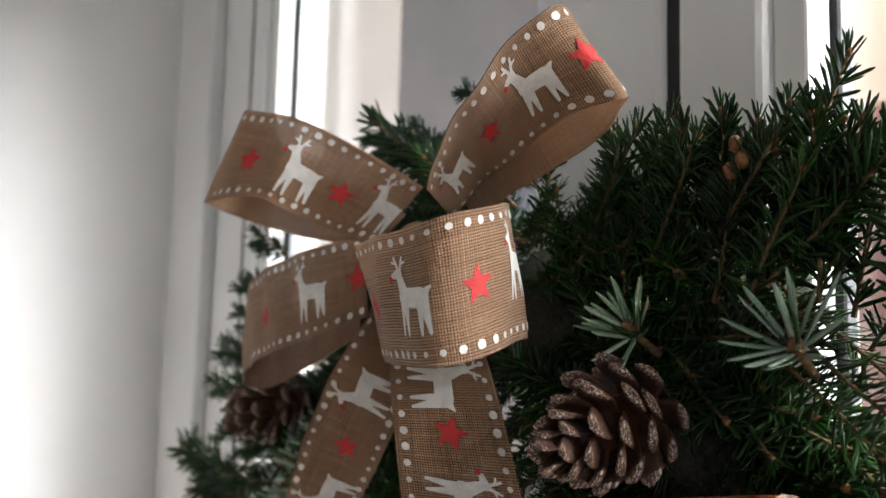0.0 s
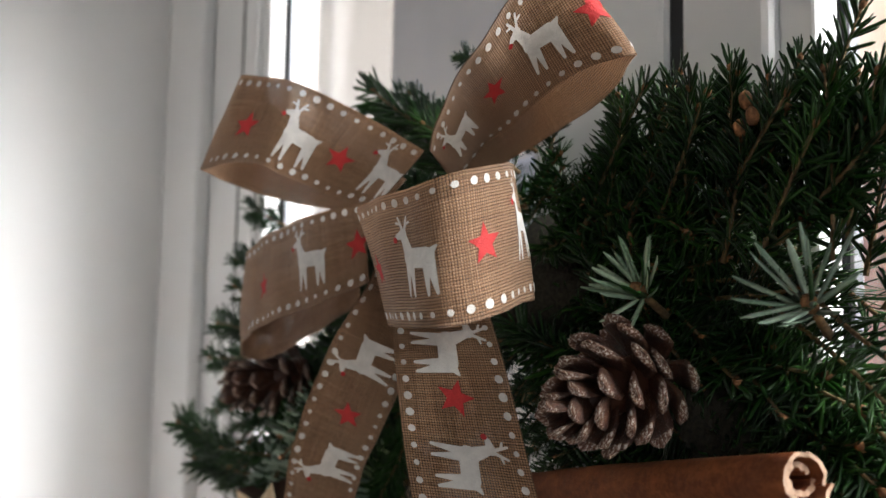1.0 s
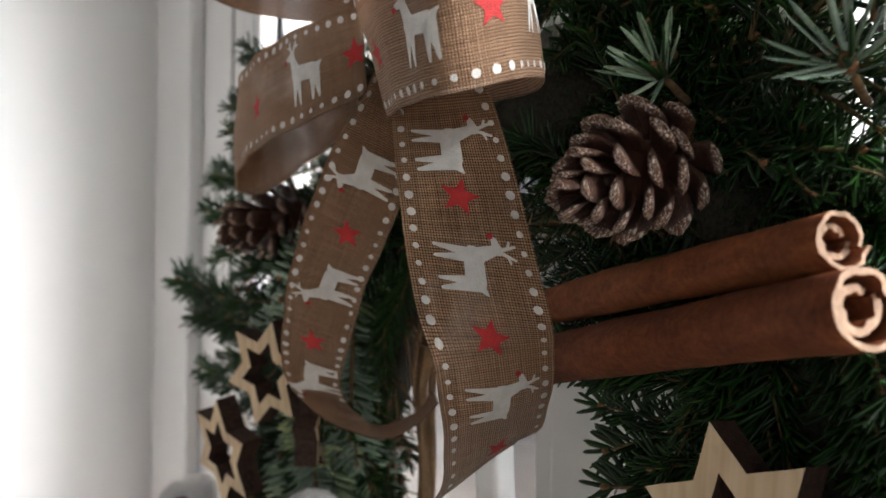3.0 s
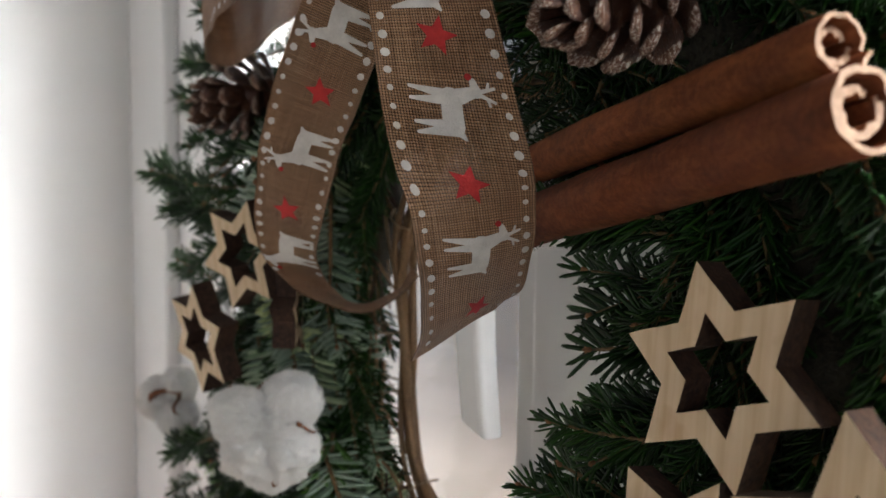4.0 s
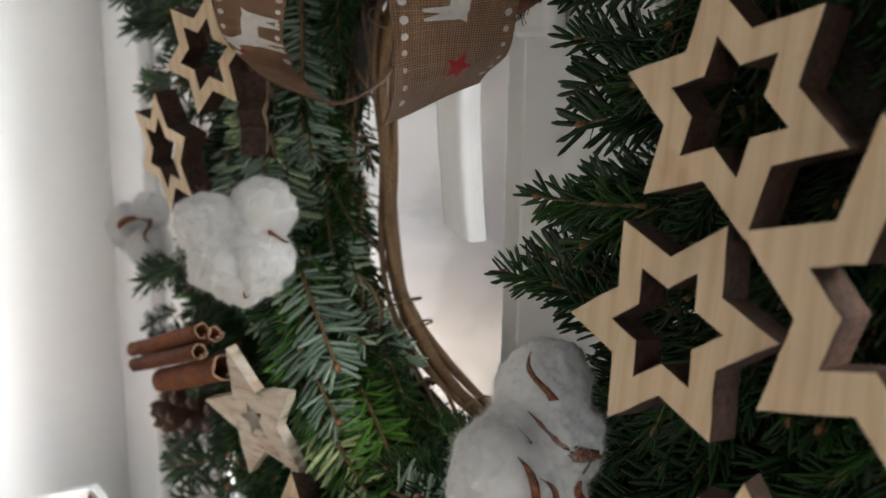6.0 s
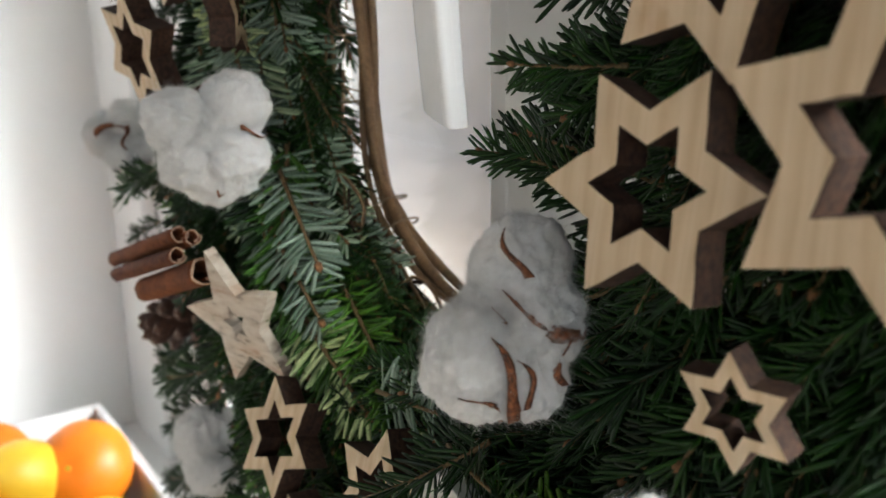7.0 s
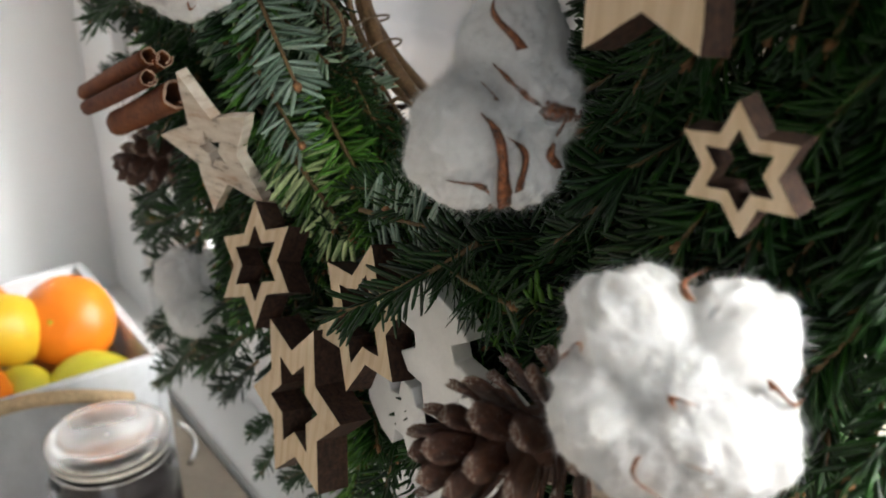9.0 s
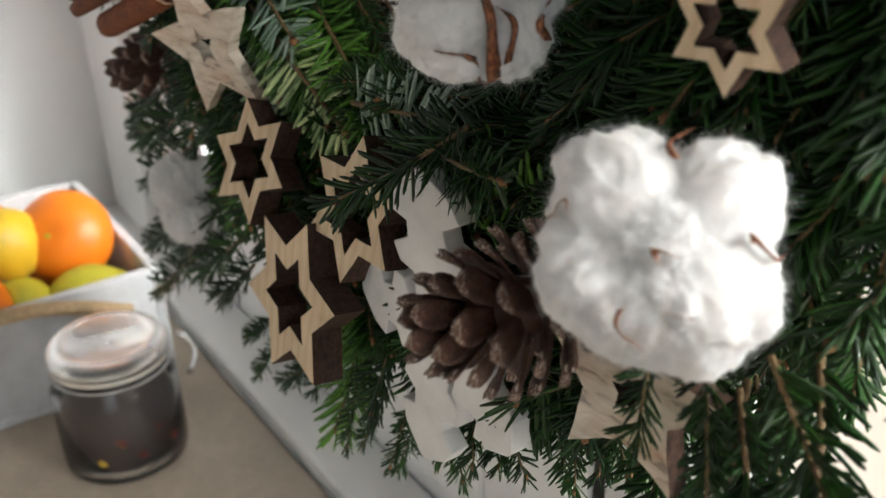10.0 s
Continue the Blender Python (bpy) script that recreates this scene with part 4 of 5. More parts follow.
# ---- ribbon bow ----
UR = [
    ((-0.2790, 0.1900, 1.4660), (-0.3150, 0.2250, 1.4630)), ((-0.2600, 0.1850, 1.4820), (-0.2880, 0.2250, 1.4770)),
    ((-0.2400, 0.1850, 1.4970), (-0.2620, 0.2220, 1.4830)), ((-0.2280, 0.1900, 1.5100), (-0.2400, 0.2220, 1.4900)),
    ((-0.2190, 0.2000, 1.5200), (-0.2180, 0.2280, 1.4930)), ((-0.2320, 0.2150, 1.5250), (-0.2300, 0.2400, 1.4950)),
    ((-0.2570, 0.2250, 1.5220), (-0.2530, 0.2500, 1.4890)), ((-0.2850, 0.2250, 1.5020), (-0.2900, 0.2500, 1.4790)),
    ((-0.3010, 0.2150, 1.4750), (-0.3130, 0.2350, 1.4640)),
]
UL = [
    ((-0.3220, 0.2150, 1.4760), (-0.3440, 0.2050, 1.4530)), ((-0.3390, 0.2050, 1.4880), (-0.3660, 0.1950, 1.4600)),
    ((-0.3530, 0.1900, 1.4990), (-0.3750, 0.1800, 1.4670)), ((-0.3690, 0.1750, 1.5090), (-0.3850, 0.1650, 1.4740)),
    ((-0.3980, 0.1650, 1.5160), (-0.4180, 0.1550, 1.4750)), ((-0.4180, 0.1750, 1.5190), (-0.4400, 0.1650, 1.4770)),
    ((-0.4160, 0.1900, 1.5090), (-0.4450, 0.1850, 1.4720)), ((-0.3820, 0.2050, 1.4860), (-0.4100, 0.2000, 1.4620)),
    ((-0.3360, 0.2150, 1.4660), (-0.3650, 0.2150, 1.4530)),
]
LL = [
    ((-0.3550, 0.2050, 1.4570), (-0.3470, 0.2050, 1.4220)), ((-0.3710, 0.1950, 1.4540), (-0.3640, 0.1950, 1.4150)),
    ((-0.3920, 0.1880, 1.4500), (-0.3870, 0.1880, 1.4090)), ((-0.4200, 0.1860, 1.4450), (-0.4150, 0.1860, 1.4030)),
    ((-0.4550, 0.1920, 1.4380), (-0.4490, 0.1900, 1.3960)), ((-0.4830, 0.2050, 1.4340), (-0.4740, 0.2000, 1.3880)),
    ((-0.4800, 0.2150, 1.4320), (-0.4660, 0.2120, 1.3870)), ((-0.4400, 0.2200, 1.4360), (-0.4190, 0.2150, 1.4010)),
    ((-0.3900, 0.2200, 1.4450), (-0.3820, 0.2200, 1.4150)),
]
FL = [
    ((-0.3270, 0.2050, 1.4550), (-0.3120, 0.2050, 1.4160)), ((-0.3220, 0.1900, 1.4510), (-0.2960, 0.1900, 1.4060)),
    ((-0.3030, 0.1750, 1.4460), (-0.2770, 0.1750, 1.4030)), ((-0.2680, 0.1630, 1.4450), (-0.2480, 0.1630, 1.4020)),
    ((-0.2390, 0.1620, 1.4460), (-0.2250, 0.1620, 1.4020)), ((-0.2290, 0.1720, 1.4500), (-0.2180, 0.1720, 1.4050)),
    ((-0.2360, 0.1900, 1.4550), (-0.2250, 0.1900, 1.4100)), ((-0.2480, 0.2030, 1.4590), (-0.2360, 0.2030, 1.4120)),
    ((-0.2660, 0.2150, 1.4600), (-0.2550, 0.2150, 1.4120)), ((-0.3020, 0.2220, 1.4570), (-0.2930, 0.2220, 1.4130)),
    ((-0.3270, 0.2100, 1.4550), (-0.3150, 0.2100, 1.4140)),
]
TR = [
    ((-0.2970, 0.1900, 1.4220), (-0.2750, 0.2050, 1.4240)), ((-0.2990, 0.1880, 1.4070), (-0.2720, 0.2120, 1.4090)),
    ((-0.2900, 0.1850, 1.3850), (-0.2640, 0.2150, 1.3860)), ((-0.2840, 0.1850, 1.3620), (-0.2590, 0.2200, 1.3590)),
    ((-0.2790, 0.1870, 1.3400), (-0.2560, 0.2250, 1.3370)), ((-0.2730, 0.1900, 1.3230), (-0.2590, 0.2290, 1.3270)),
    ((-0.2750, 0.1950, 1.3040), (-0.2740, 0.2400, 1.3080)), ((-0.2810, 0.2000, 1.2870), (-0.2940, 0.2500, 1.2930)),
    ((-0.2950, 0.2050, 1.2710), (-0.3140, 0.2550, 1.2830)),
]
TL = [
    ((-0.3340, 0.2000, 1.4280), (-0.3360, 0.2150, 1.4240)), ((-0.3360, 0.1950, 1.4170), (-0.3420, 0.2150, 1.4110)),
    ((-0.3560, 0.1920, 1.3960), (-0.3360, 0.2150, 1.3830)), ((-0.3720, 0.1900, 1.3730), (-0.3480, 0.2130, 1.3600)),
    ((-0.3870, 0.1900, 1.3490), (-0.3620, 0.2120, 1.3410)), ((-0.3990, 0.1920, 1.3260), (-0.3740, 0.2120, 1.3180)),
    ((-0.4080, 0.1960, 1.3090), (-0.3920, 0.2180, 1.3040)), ((-0.4101, 0.2000, 1.2993), (-0.3994, 0.2220, 1.2944)),
    ((-0.4060, 0.2080, 1.2880), (-0.4130, 0.2350, 1.2824)), ((-0.3960, 0.2220, 1.2775), (-0.4250, 0.2500, 1.2739)),
    ((-0.3900, 0.2400, 1.2735), (-0.4270, 0.2650, 1.2700)), ((-0.3840, 0.2550, 1.2790), (-0.4180, 0.2750, 1.2784)),
    ((-0.3800, 0.2620, 1.2890), (-0.4130, 0.2800, 1.2881)),
]


class Ribbon:
    """A smooth band between two edges that run through the given stations."""

    def __init__(self, stations, steps=14):
        self.a = self.spline([np.array(s[0]) for s in stations], steps)
        self.b = self.spline([np.array(s[1]) for s in stations], steps)
        mid = (self.a + self.b) / 2
        self.v = np.concatenate(([0], np.cumsum(np.linalg.norm(np.diff(mid, axis=0), axis=1))))
        self.length = self.v[-1]

    @staticmethod
    def spline(p, steps):
        q = [2 * p[0] - p[1], *p, 2 * p[-1] - p[-2]]
        out = []
        for i in range(1, len(q) - 2):
            a, b, c, d = q[i - 1:i + 3]
            for k in range(steps):
                s = k / steps
                out.append(0.5 * (2 * b + (c - a) * s + (2 * a - 5 * b + 4 * c - d) * s * s + (3 * b - a - 3 * c + d) * s ** 3))
        return np.array(out + [p[-1]])

    def at(self, u, v):
        """Place at u across (0 to 1) and v metres along."""
        v = min(max(v, 0), self.length)
        a = np.array([np.interp(v, self.v, self.a[:, k]) for k in range(3)])
        b = np.array([np.interp(v, self.v, self.b[:, k]) for k in range(3)])
        p = Vector(a * (1 - u) + b * u)
        wave = 0.0006 * math.sin(v * 210 + u * 3) + 0.0005 * math.sin(v * 90 - u * 5)
        return p + self.face(v) * wave

    def face(self, v):
        """The side that carries the print."""
        i = int(np.clip(np.searchsorted(self.v, v), 2, len(self.v) - 3))
        along = (self.a[i + 2] + self.b[i + 2]) - (self.a[i - 2] + self.b[i - 2])
        n = Vector(np.cross(along, self.b[i] - self.a[i]))
        return n.normalized()

    def width(self, v):
        a = np.array([np.interp(v, self.v, (self.b - self.a)[:, k]) for k in range(3)])
        return float(np.linalg.norm(a))


def ribbon_mesh(r, across=14, thick=0.0007):
    bm = bmesh.new()
    uvl = bm.loops.layers.uv.new("UVMap")
    n = int(r.length / 0.0022)
    grid = []
    for i in range(n + 1):
        v = r.length * i / n
        nn = r.face(v)
        row = []
        for k in range(across + 1):
            u = k / across
            p = r.at(u, v)
            row.append((bm.verts.new(p + nn * thick / 2), bm.verts.new(p - nn * thick / 2), u * 0.044, v))
        grid.append(row)

    def quad(vs):
        f = bm.faces.new([x[0] for x in vs])
        f.smooth = True
        for loop, x in zip(f.loops, vs):
            loop[uvl].uv = (x[1], x[2])

    for i in range(n):
        for k in range(across):
            a, b, c, d = grid[i][k], grid[i][k + 1], grid[i + 1][k + 1], grid[i + 1][k]
            quad([(x[0], x[2], x[3]) for x in (a, d, c, b)])
            quad([(x[1], x[2], x[3]) for x in (a, b, c, d)])
        for k in (0, across):
            a, b = grid[i][k], grid[i + 1][k]
            vs = [(a[0], a[2], a[3]), (a[1], a[2], a[3]), (b[1], b[2], b[3]), (b[0], b[2], b[3])]
            quad(vs if k else vs[::-1])
    for row, flip in ((grid[0], 1), (grid[-1], 0)):
        for a, b in zip(row, row[1:]):
            vs = [(a[0], a[2], a[3]), (b[0], b[2], b[3]), (b[1], b[2], b[3]), (a[1], a[2], a[3])]
            quad(vs if flip else vs[::-1])
    return bm


def flat_shape(polys, cuts):
    """Flat polygons in the plane, cut finely enough to follow a curved band."""
    bm = bmesh.new()
    for poly in polys:
        bm.faces.new([bm.verts.new((x, y, 0)) for x, y in poly])
    bmesh.ops.triangulate(bm, faces=bm.faces[:])
    for _ in range(cuts):
        bmesh.ops.subdivide_edges(bm, edges=[e for e in bm.edges if e.calc_length() > 0.0022], cuts=1, use_grid_fill=True)
        bmesh.ops.triangulate(bm, faces=bm.faces[:])
    return bm


def capsule(x0, y0, x1, y1, r0, r1, n=5):
    """A rounded, tapering bar."""
    a = math.atan2(y1 - y0, x1 - x0)
    pts = []
    for (x, y, r, s) in ((x1, y1, r1, -90), (x0, y0, r0, 90)):
        for k in range(n + 1):
            t = a + radians(s + 180 * k / n)
            pts.append((x + r * math.cos(t), y + r * math.sin(t)))
    return pts


def star_poly(r, inner, n=5, turn=90.0):
    return [((r if k % 2 == 0 else inner) * math.cos(radians(turn + 180 * k / n)), (r if k % 2 == 0 else inner) * math.sin(radians(turn + 180 * k / n))) for k in range(2 * n)]


def disc(x, y, r, n=10):
    return [(x + r * math.cos(2 * math.pi * k / n), y + r * math.sin(2 * math.pi * k / n)) for k in range(n)]


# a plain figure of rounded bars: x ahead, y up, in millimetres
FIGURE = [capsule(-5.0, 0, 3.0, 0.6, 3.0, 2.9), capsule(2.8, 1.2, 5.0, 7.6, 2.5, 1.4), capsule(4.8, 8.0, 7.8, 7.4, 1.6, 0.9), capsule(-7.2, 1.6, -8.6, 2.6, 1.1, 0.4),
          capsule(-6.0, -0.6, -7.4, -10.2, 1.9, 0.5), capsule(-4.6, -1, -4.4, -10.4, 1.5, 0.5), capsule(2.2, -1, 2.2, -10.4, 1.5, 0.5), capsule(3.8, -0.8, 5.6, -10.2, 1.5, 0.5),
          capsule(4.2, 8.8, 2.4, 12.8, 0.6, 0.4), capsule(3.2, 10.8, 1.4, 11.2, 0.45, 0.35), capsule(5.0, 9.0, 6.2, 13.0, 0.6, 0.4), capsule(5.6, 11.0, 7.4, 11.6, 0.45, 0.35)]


def printed(r, bm, u0, v0, up, ahead, lift):
    """Lays a flat shape on a ribbon; up: +1 if its top lies towards the first edge; ahead: +1 if it looks along the band."""
    for q in bm.verts:
        v = v0 + ahead * q.co.x
        w = r.width(min(max(v, 0), r.length))
        u = u0 - up * q.co.y / max(w, 0.025)
        u = min(max(u, 0.02), 0.98)
        q.co = r.at(u, v) + r.face(v) * lift
    for f in bm.faces:
        f.smooth = True
    return bm


bow = tagged(thing("ribbon_bow", Matrix.Translation((-0.32, 0.2, 1.44))), "brown jute ribbon bow with white and red print", "bow")
BOW_INV = Matrix.Translation((0.32, -0.2, -1.44))


def strand(name, stations, side, up, ahead, figures, stars, dots_to):
    """One band of the bow with its woven body, printed figures, stars and dots. side: +1 if the print lies on the face's side."""
    r = Ribbon(stations)
    body = ribbon_mesh(r)
    body.transform(BOW_INV)
    body = part(name, body, BURLAP, bow)
    lift = side * 0.00065
    mm = 0.001

    def child(nm, bm, m):
        bm.transform(BOW_INV)
        return part(nm, bm, m, body)

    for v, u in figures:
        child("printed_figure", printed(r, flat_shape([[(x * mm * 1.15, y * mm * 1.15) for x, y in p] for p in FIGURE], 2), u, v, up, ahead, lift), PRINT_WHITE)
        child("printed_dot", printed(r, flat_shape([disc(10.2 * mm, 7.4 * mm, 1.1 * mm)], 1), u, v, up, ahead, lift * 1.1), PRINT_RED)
    for v, u in stars:
        child("printed_star", printed(r, flat_shape([[(x * mm, y * mm) for x, y in star_poly(6.8, 3.0)]], 2), u, v, up, ahead, lift), PRINT_RED)
    polys = []
    n = int(dots_to / 0.0062)
    bm = bmesh.new()
    for k in range(n):
        v = 0.003 + k * 0.0062
        for u in (0.085, 0.915):
            one = printed(r, flat_shape([disc(0, 0, 1.45 * mm * (0.9 + 0.2 * math.sin(k * 7.3 + u)))], 0), u, v, up, ahead, lift)
            vs = {q: bm.verts.new(q.co) for q in one.verts}
            for f in one.faces:
                bm.faces.new([vs[q] for q in f.verts]).smooth = True
            one.free()
    tagged(child("dotted_edge", bm, PRINT_WHITE), kind="stuff")
    return body


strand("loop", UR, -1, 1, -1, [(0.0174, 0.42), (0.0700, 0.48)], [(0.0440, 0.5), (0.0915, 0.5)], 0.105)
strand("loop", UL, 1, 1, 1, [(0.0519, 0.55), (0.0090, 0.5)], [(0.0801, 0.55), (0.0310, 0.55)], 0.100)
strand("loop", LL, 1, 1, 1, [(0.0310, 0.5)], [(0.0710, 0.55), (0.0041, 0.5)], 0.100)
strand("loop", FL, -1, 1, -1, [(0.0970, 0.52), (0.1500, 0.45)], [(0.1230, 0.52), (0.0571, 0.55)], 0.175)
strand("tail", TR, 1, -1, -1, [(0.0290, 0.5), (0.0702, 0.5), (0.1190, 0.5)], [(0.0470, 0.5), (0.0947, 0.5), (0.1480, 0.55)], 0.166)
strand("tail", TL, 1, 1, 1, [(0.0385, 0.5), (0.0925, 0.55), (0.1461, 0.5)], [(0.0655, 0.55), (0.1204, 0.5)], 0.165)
knot = bmesh.new()
bmesh.ops.create_uvsphere(knot, u_segments=20, v_segments=12, radius=0.013, matrix=pose(-0.325, 0.215, 1.446) @ Matrix.Diagonal((1.1, 0.9, 1.2, 1)))
uvk = knot.loops.layers.uv.new("UVMap")
for f in knot.faces:
    f.smooth = True
    for loop in f.loops:
        loop[uvk].uv = (loop.vert.co.x, loop.vert.co.z)
knot.transform(BOW_INV)
part("knot", knot, BURLAP, bow)


# ---- wooden stars ----
def star_solid(r_out, r_in, hole_out, hole_in, n, turn, thick, rough, seed):
    """A sawn star with a star-shaped hole: face 0, sides 1."""
    rng = random.Random(seed)
    bm = bmesh.new()
    loops = []
    for ro, ri in ((r_out, r_in), (hole_out, hole_in)):
        front, back = [], []
        sub = 3
        corners = [Vector((x, 0, z)) for x, z in star_poly(ro, ri, n, turn)]
        for i, c in enumerate(corners):
            d = corners[(i + 1) % len(corners)]
            for s in range(sub):
                p = c.lerp(d, s / sub)
                p = p * (1 + rng.gauss(0, rough))
                front.append(bm.verts.new((p.x, -thick / 2, p.z)))
                back.append(bm.verts.new((p.x, thick / 2, p.z)))
        loops.append((front, back))
    (fo, bo), (fi, bi) = loops
    m = len(fo)
    for k in range(m):
        j = (k + 1) % m
        for vs, idx in (((fo[k], fi[k], fi[j], fo[j]), 0), ((bo[k], bo[j], bi[j], bi[k]), 0), ((fo[k], fo[j], bo[j], bo[k]), 1), ((fi[k], bi[k], bi[j], fi[j]), 1)):
            bm.faces.new(vs).material_index = idx
    bmesh.ops.recalc_face_normals(bm, faces=bm.faces[:])
    return bm


def wooden_star(x, y, z, r, turn, phi=0.0, tilt=0.0, thick=0.012, n=6, mats=(WOOD, BARK_DARK), label="", hole=0.54, inner=0.58, rough=0.006, seed=1):
    ob = thing("wooden_star", pose(x, y + thick * 0.5, z, -tilt, 0, phi))
    for name, keep in (("sawn_face", 0), ("bark_edge", 1)):
        bm = star_solid(r, r * inner, r * hole, r * hole * inner, n, turn, thick, rough, seed)
        bmesh.ops.delete(bm, geom=[f for f in bm.faces if f.material_index != keep], context="FACES")
        if not keep:
            # the faces reach a hair over the edge, as a saw leaves them
            for v in bm.verts:
                v.co.y *= 1.002
        part(name, bm, mats[keep], ob)
    tagged(ob, label or "pale sawn wooden star with dark bark edges", "wooden star", "wooden stars on the wreath")
    return ob


wooden_star(-0.194, 0.239, 1.2807, 0.0322, -12.9, 4, 5, seed=1, label="pale sawn wooden star among fir needles")
wooden_star(-0.1997, 0.228, 1.2263, 0.0298, 5.0, 8, 10, seed=2, label="pale wooden star beside the cotton boll")
wooden_star(-0.1392, 0.227, 1.2437, 0.0397, -16.2, 3, 4, seed=3, label="large pale wooden star with wavy grain")
wooden_star(-0.1722, 0.230, 1.1813, 0.0150, -26.4, 8, -5, 0.007, hole=0.60, seed=4, label="small pale wooden star above the big cotton boll")
wooden_star(-0.4092, 0.222, 1.0759, 0.0275, -9.1, 8, 20, hole=0.60, seed=5, label="pale wooden star below the birch star")
wooden_star(-0.3341, 0.230, 1.0779, 0.0295, -29.4, 4, 15, hole=0.60, seed=6, label="pale wooden star half under fir needles")
wooden_star(-0.3654, 0.215, 1.0306, 0.0385, 13.9, 0, 10, 0.014, seed=7, label="pale wooden star at the foot of the wreath")
wooden_star(-0.4911, 0.221, 1.2915, 0.0300, 13.6, 20, -5, hole=0.60, seed=8, label="pale wooden star beside the ribbon tail")
wooden_star(-0.5371, 0.215, 1.2407, 0.0330, 20.2, 6, -10, hole=0.60, seed=9, label="pale wooden star above the cotton boll")
wooden_star(-0.478, 0.238, 1.262, 0.0230, 10.0, -35, 0, 0.012, seed=10, label="small wooden star seen edge on")
wooden_star(-0.4521, 0.225, 1.1185, 0.0370, 35.3, 16, -10, 0.006, 5, (BIRCH, BIRCH), "five-pointed birch bark star with small hole", 0.25, 0.46, 0.02, 11)
wooden_star(-0.186, 0.226, 1.083, 0.0275, 18.0, 8, 5, 0.008, 5, (BIRCH, BARK_DARK), "cracked bark star under the cotton boll", 0.2, 0.5, 0.03, 12)


def snowflake(x, y, z, arms, thick, label):
    """Notched arms, sawn from white board, that meet in a small plate."""
    ob = thing("wooden_snowflake", pose(x, y, z), label, "snowflake")
    for angle, length, wide in arms:
        half = [(0.0, 0.17), (0.34, 0.15), (0.38, 0.26), (0.50, 0.30), (0.56, 0.16), (0.66, 0.15), (0.72, 0.29), (0.86, 0.22), (1.0, 0.03)]
        outline = [(f * length, w * wide) for f, w in half] + [(f * length, -w * wide) for f, w in half[::-1]]
        bm = bmesh.new()
        front = bm.faces.new([bm.verts.new((a, -thick / 2, b)) for a, b in outline])
        out = bmesh.ops.extrude_face_region(bm, geom=[front])
        for v in out["geom"]:
            if isinstance(v, bmesh.types.BMVert):
                v.co.y += thick
        bmesh.ops.recalc_face_normals(bm, faces=bm.faces[:])
        arm = part("arm", bm, WHITE_WOOD, ob)
        arm.matrix_basis = pose(0, 0, 0, 0, -angle, 0)
        mod = arm.modifiers.new("edge", "BEVEL")
        mod.width, mod.segments, mod.limit_method = 0.0006, 2, "ANGLE"
    return ob


snowflake(-0.283, 0.238, 1.050, ((101, 0.060, 0.075), (186, 0.053, 0.055), (259, 0.066, 0.060), (325, 0.050, 0.055), (35, 0.050, 0.055)), 0.008, "white painted wooden snowflake behind the pine cone")


# ---- pine cones ----
def scale_mesh():
    """One woody cone scale along +x, curling up to a thick frosted tip."""
    bm = bmesh.new()
    rings = []
    for x, w, h, z in ((0.0, 0.30, 0.12, 0.0), (0.40, 0.44, 0.09, -0.05), (0.74, 0.58, 0.12, 0.0), (0.90, 0.58, 0.20, 0.08), (0.99, 0.46, 0.21, 0.15), (1.04, 0.24, 0.11, 0.20)):
        ring = []
        for k in range(8):
            a = k * math.pi / 4
            ring.append(bm.verts.new((x - 0.06 * abs(math.cos(a)) * (x > 0.8), w * math.cos(a), z + h * math.sin(a) - 0.16 * w * math.cos(a) ** 2)))
        rings.append(ring)
    for i, (a, b) in enumerate(zip(rings, rings[1:])):
        for k in range(8):
            f = bm.faces.new((a[k], a[(k + 1) % 8], b[(k + 1) % 8], b[k]))
            f.material_index = 1 if i >= 4 or (i == 3 and k < 4) else 0
            f.smooth = True
    f = bm.faces.new(rings[-1])
    f.material_index = 1
    me = bpy.data.meshes.new("scale")
    bm.to_mesh(me)
    bm.free()
    me.materials.append(SCALE_BROWN)
    me.materials.append(FROST)
    return me


SCALE = scale_mesh()


def pine_cone(x, y, z, axis, length, radius, count, opening, label, seed, size=0.40):
    """A cone whose tip points along axis, with scales set in a spiral."""
    rng = random.Random(seed)
    q = Vector(axis).to_track_quat("Z", "Y").to_matrix().to_4x4()
    c = thing("pine_cone", Matrix.Translation((x, y, z)) @ q, label, "pine cone", "pine cones on the wreath")
    part("core", lathe([(0.001, -length * 0.5), (radius * 0.30, -length * 0.4), (radius * 0.36, 0), (radius * 0.22, length * 0.25), (0.001, length * 0.38)], 14), SCALE_BROWN, c, smooth=True)
    for i in range(count):
        f = (i + 0.5) / count
        zz = length * (-0.42 + 0.78 * f)
        prof = math.sin(math.pi * (0.30 + 0.62 * f)) ** 0.8
        a = i * 2.399963 + rng.uniform(-0.08, 0.08)
        reach = radius * (0.30 + 0.70 * prof)
        lift = radians(opening + 62 * f ** 1.3 + rng.uniform(-7, 7))
        ob = new("scale", SCALE)
        ob.parent = c
        s = reach * rng.uniform(0.93, 1.07) / max(0.55, math.cos(lift) ** 0.35)
        w = radius * size * (0.55 + 0.5 * prof)
        ob.matrix_basis = Matrix.Translation((0, 0, zz - math.sin(lift) * s * 0.35)) @ Matrix.Rotation(a, 4, "Z") @ Matrix.Rotation(-lift, 4, "Y") @ Matrix.Rotation(radians(rng.uniform(-10, 10)), 4, "X") @ Matrix.Diagonal((s, w, w * 0.8, 1))
    return c


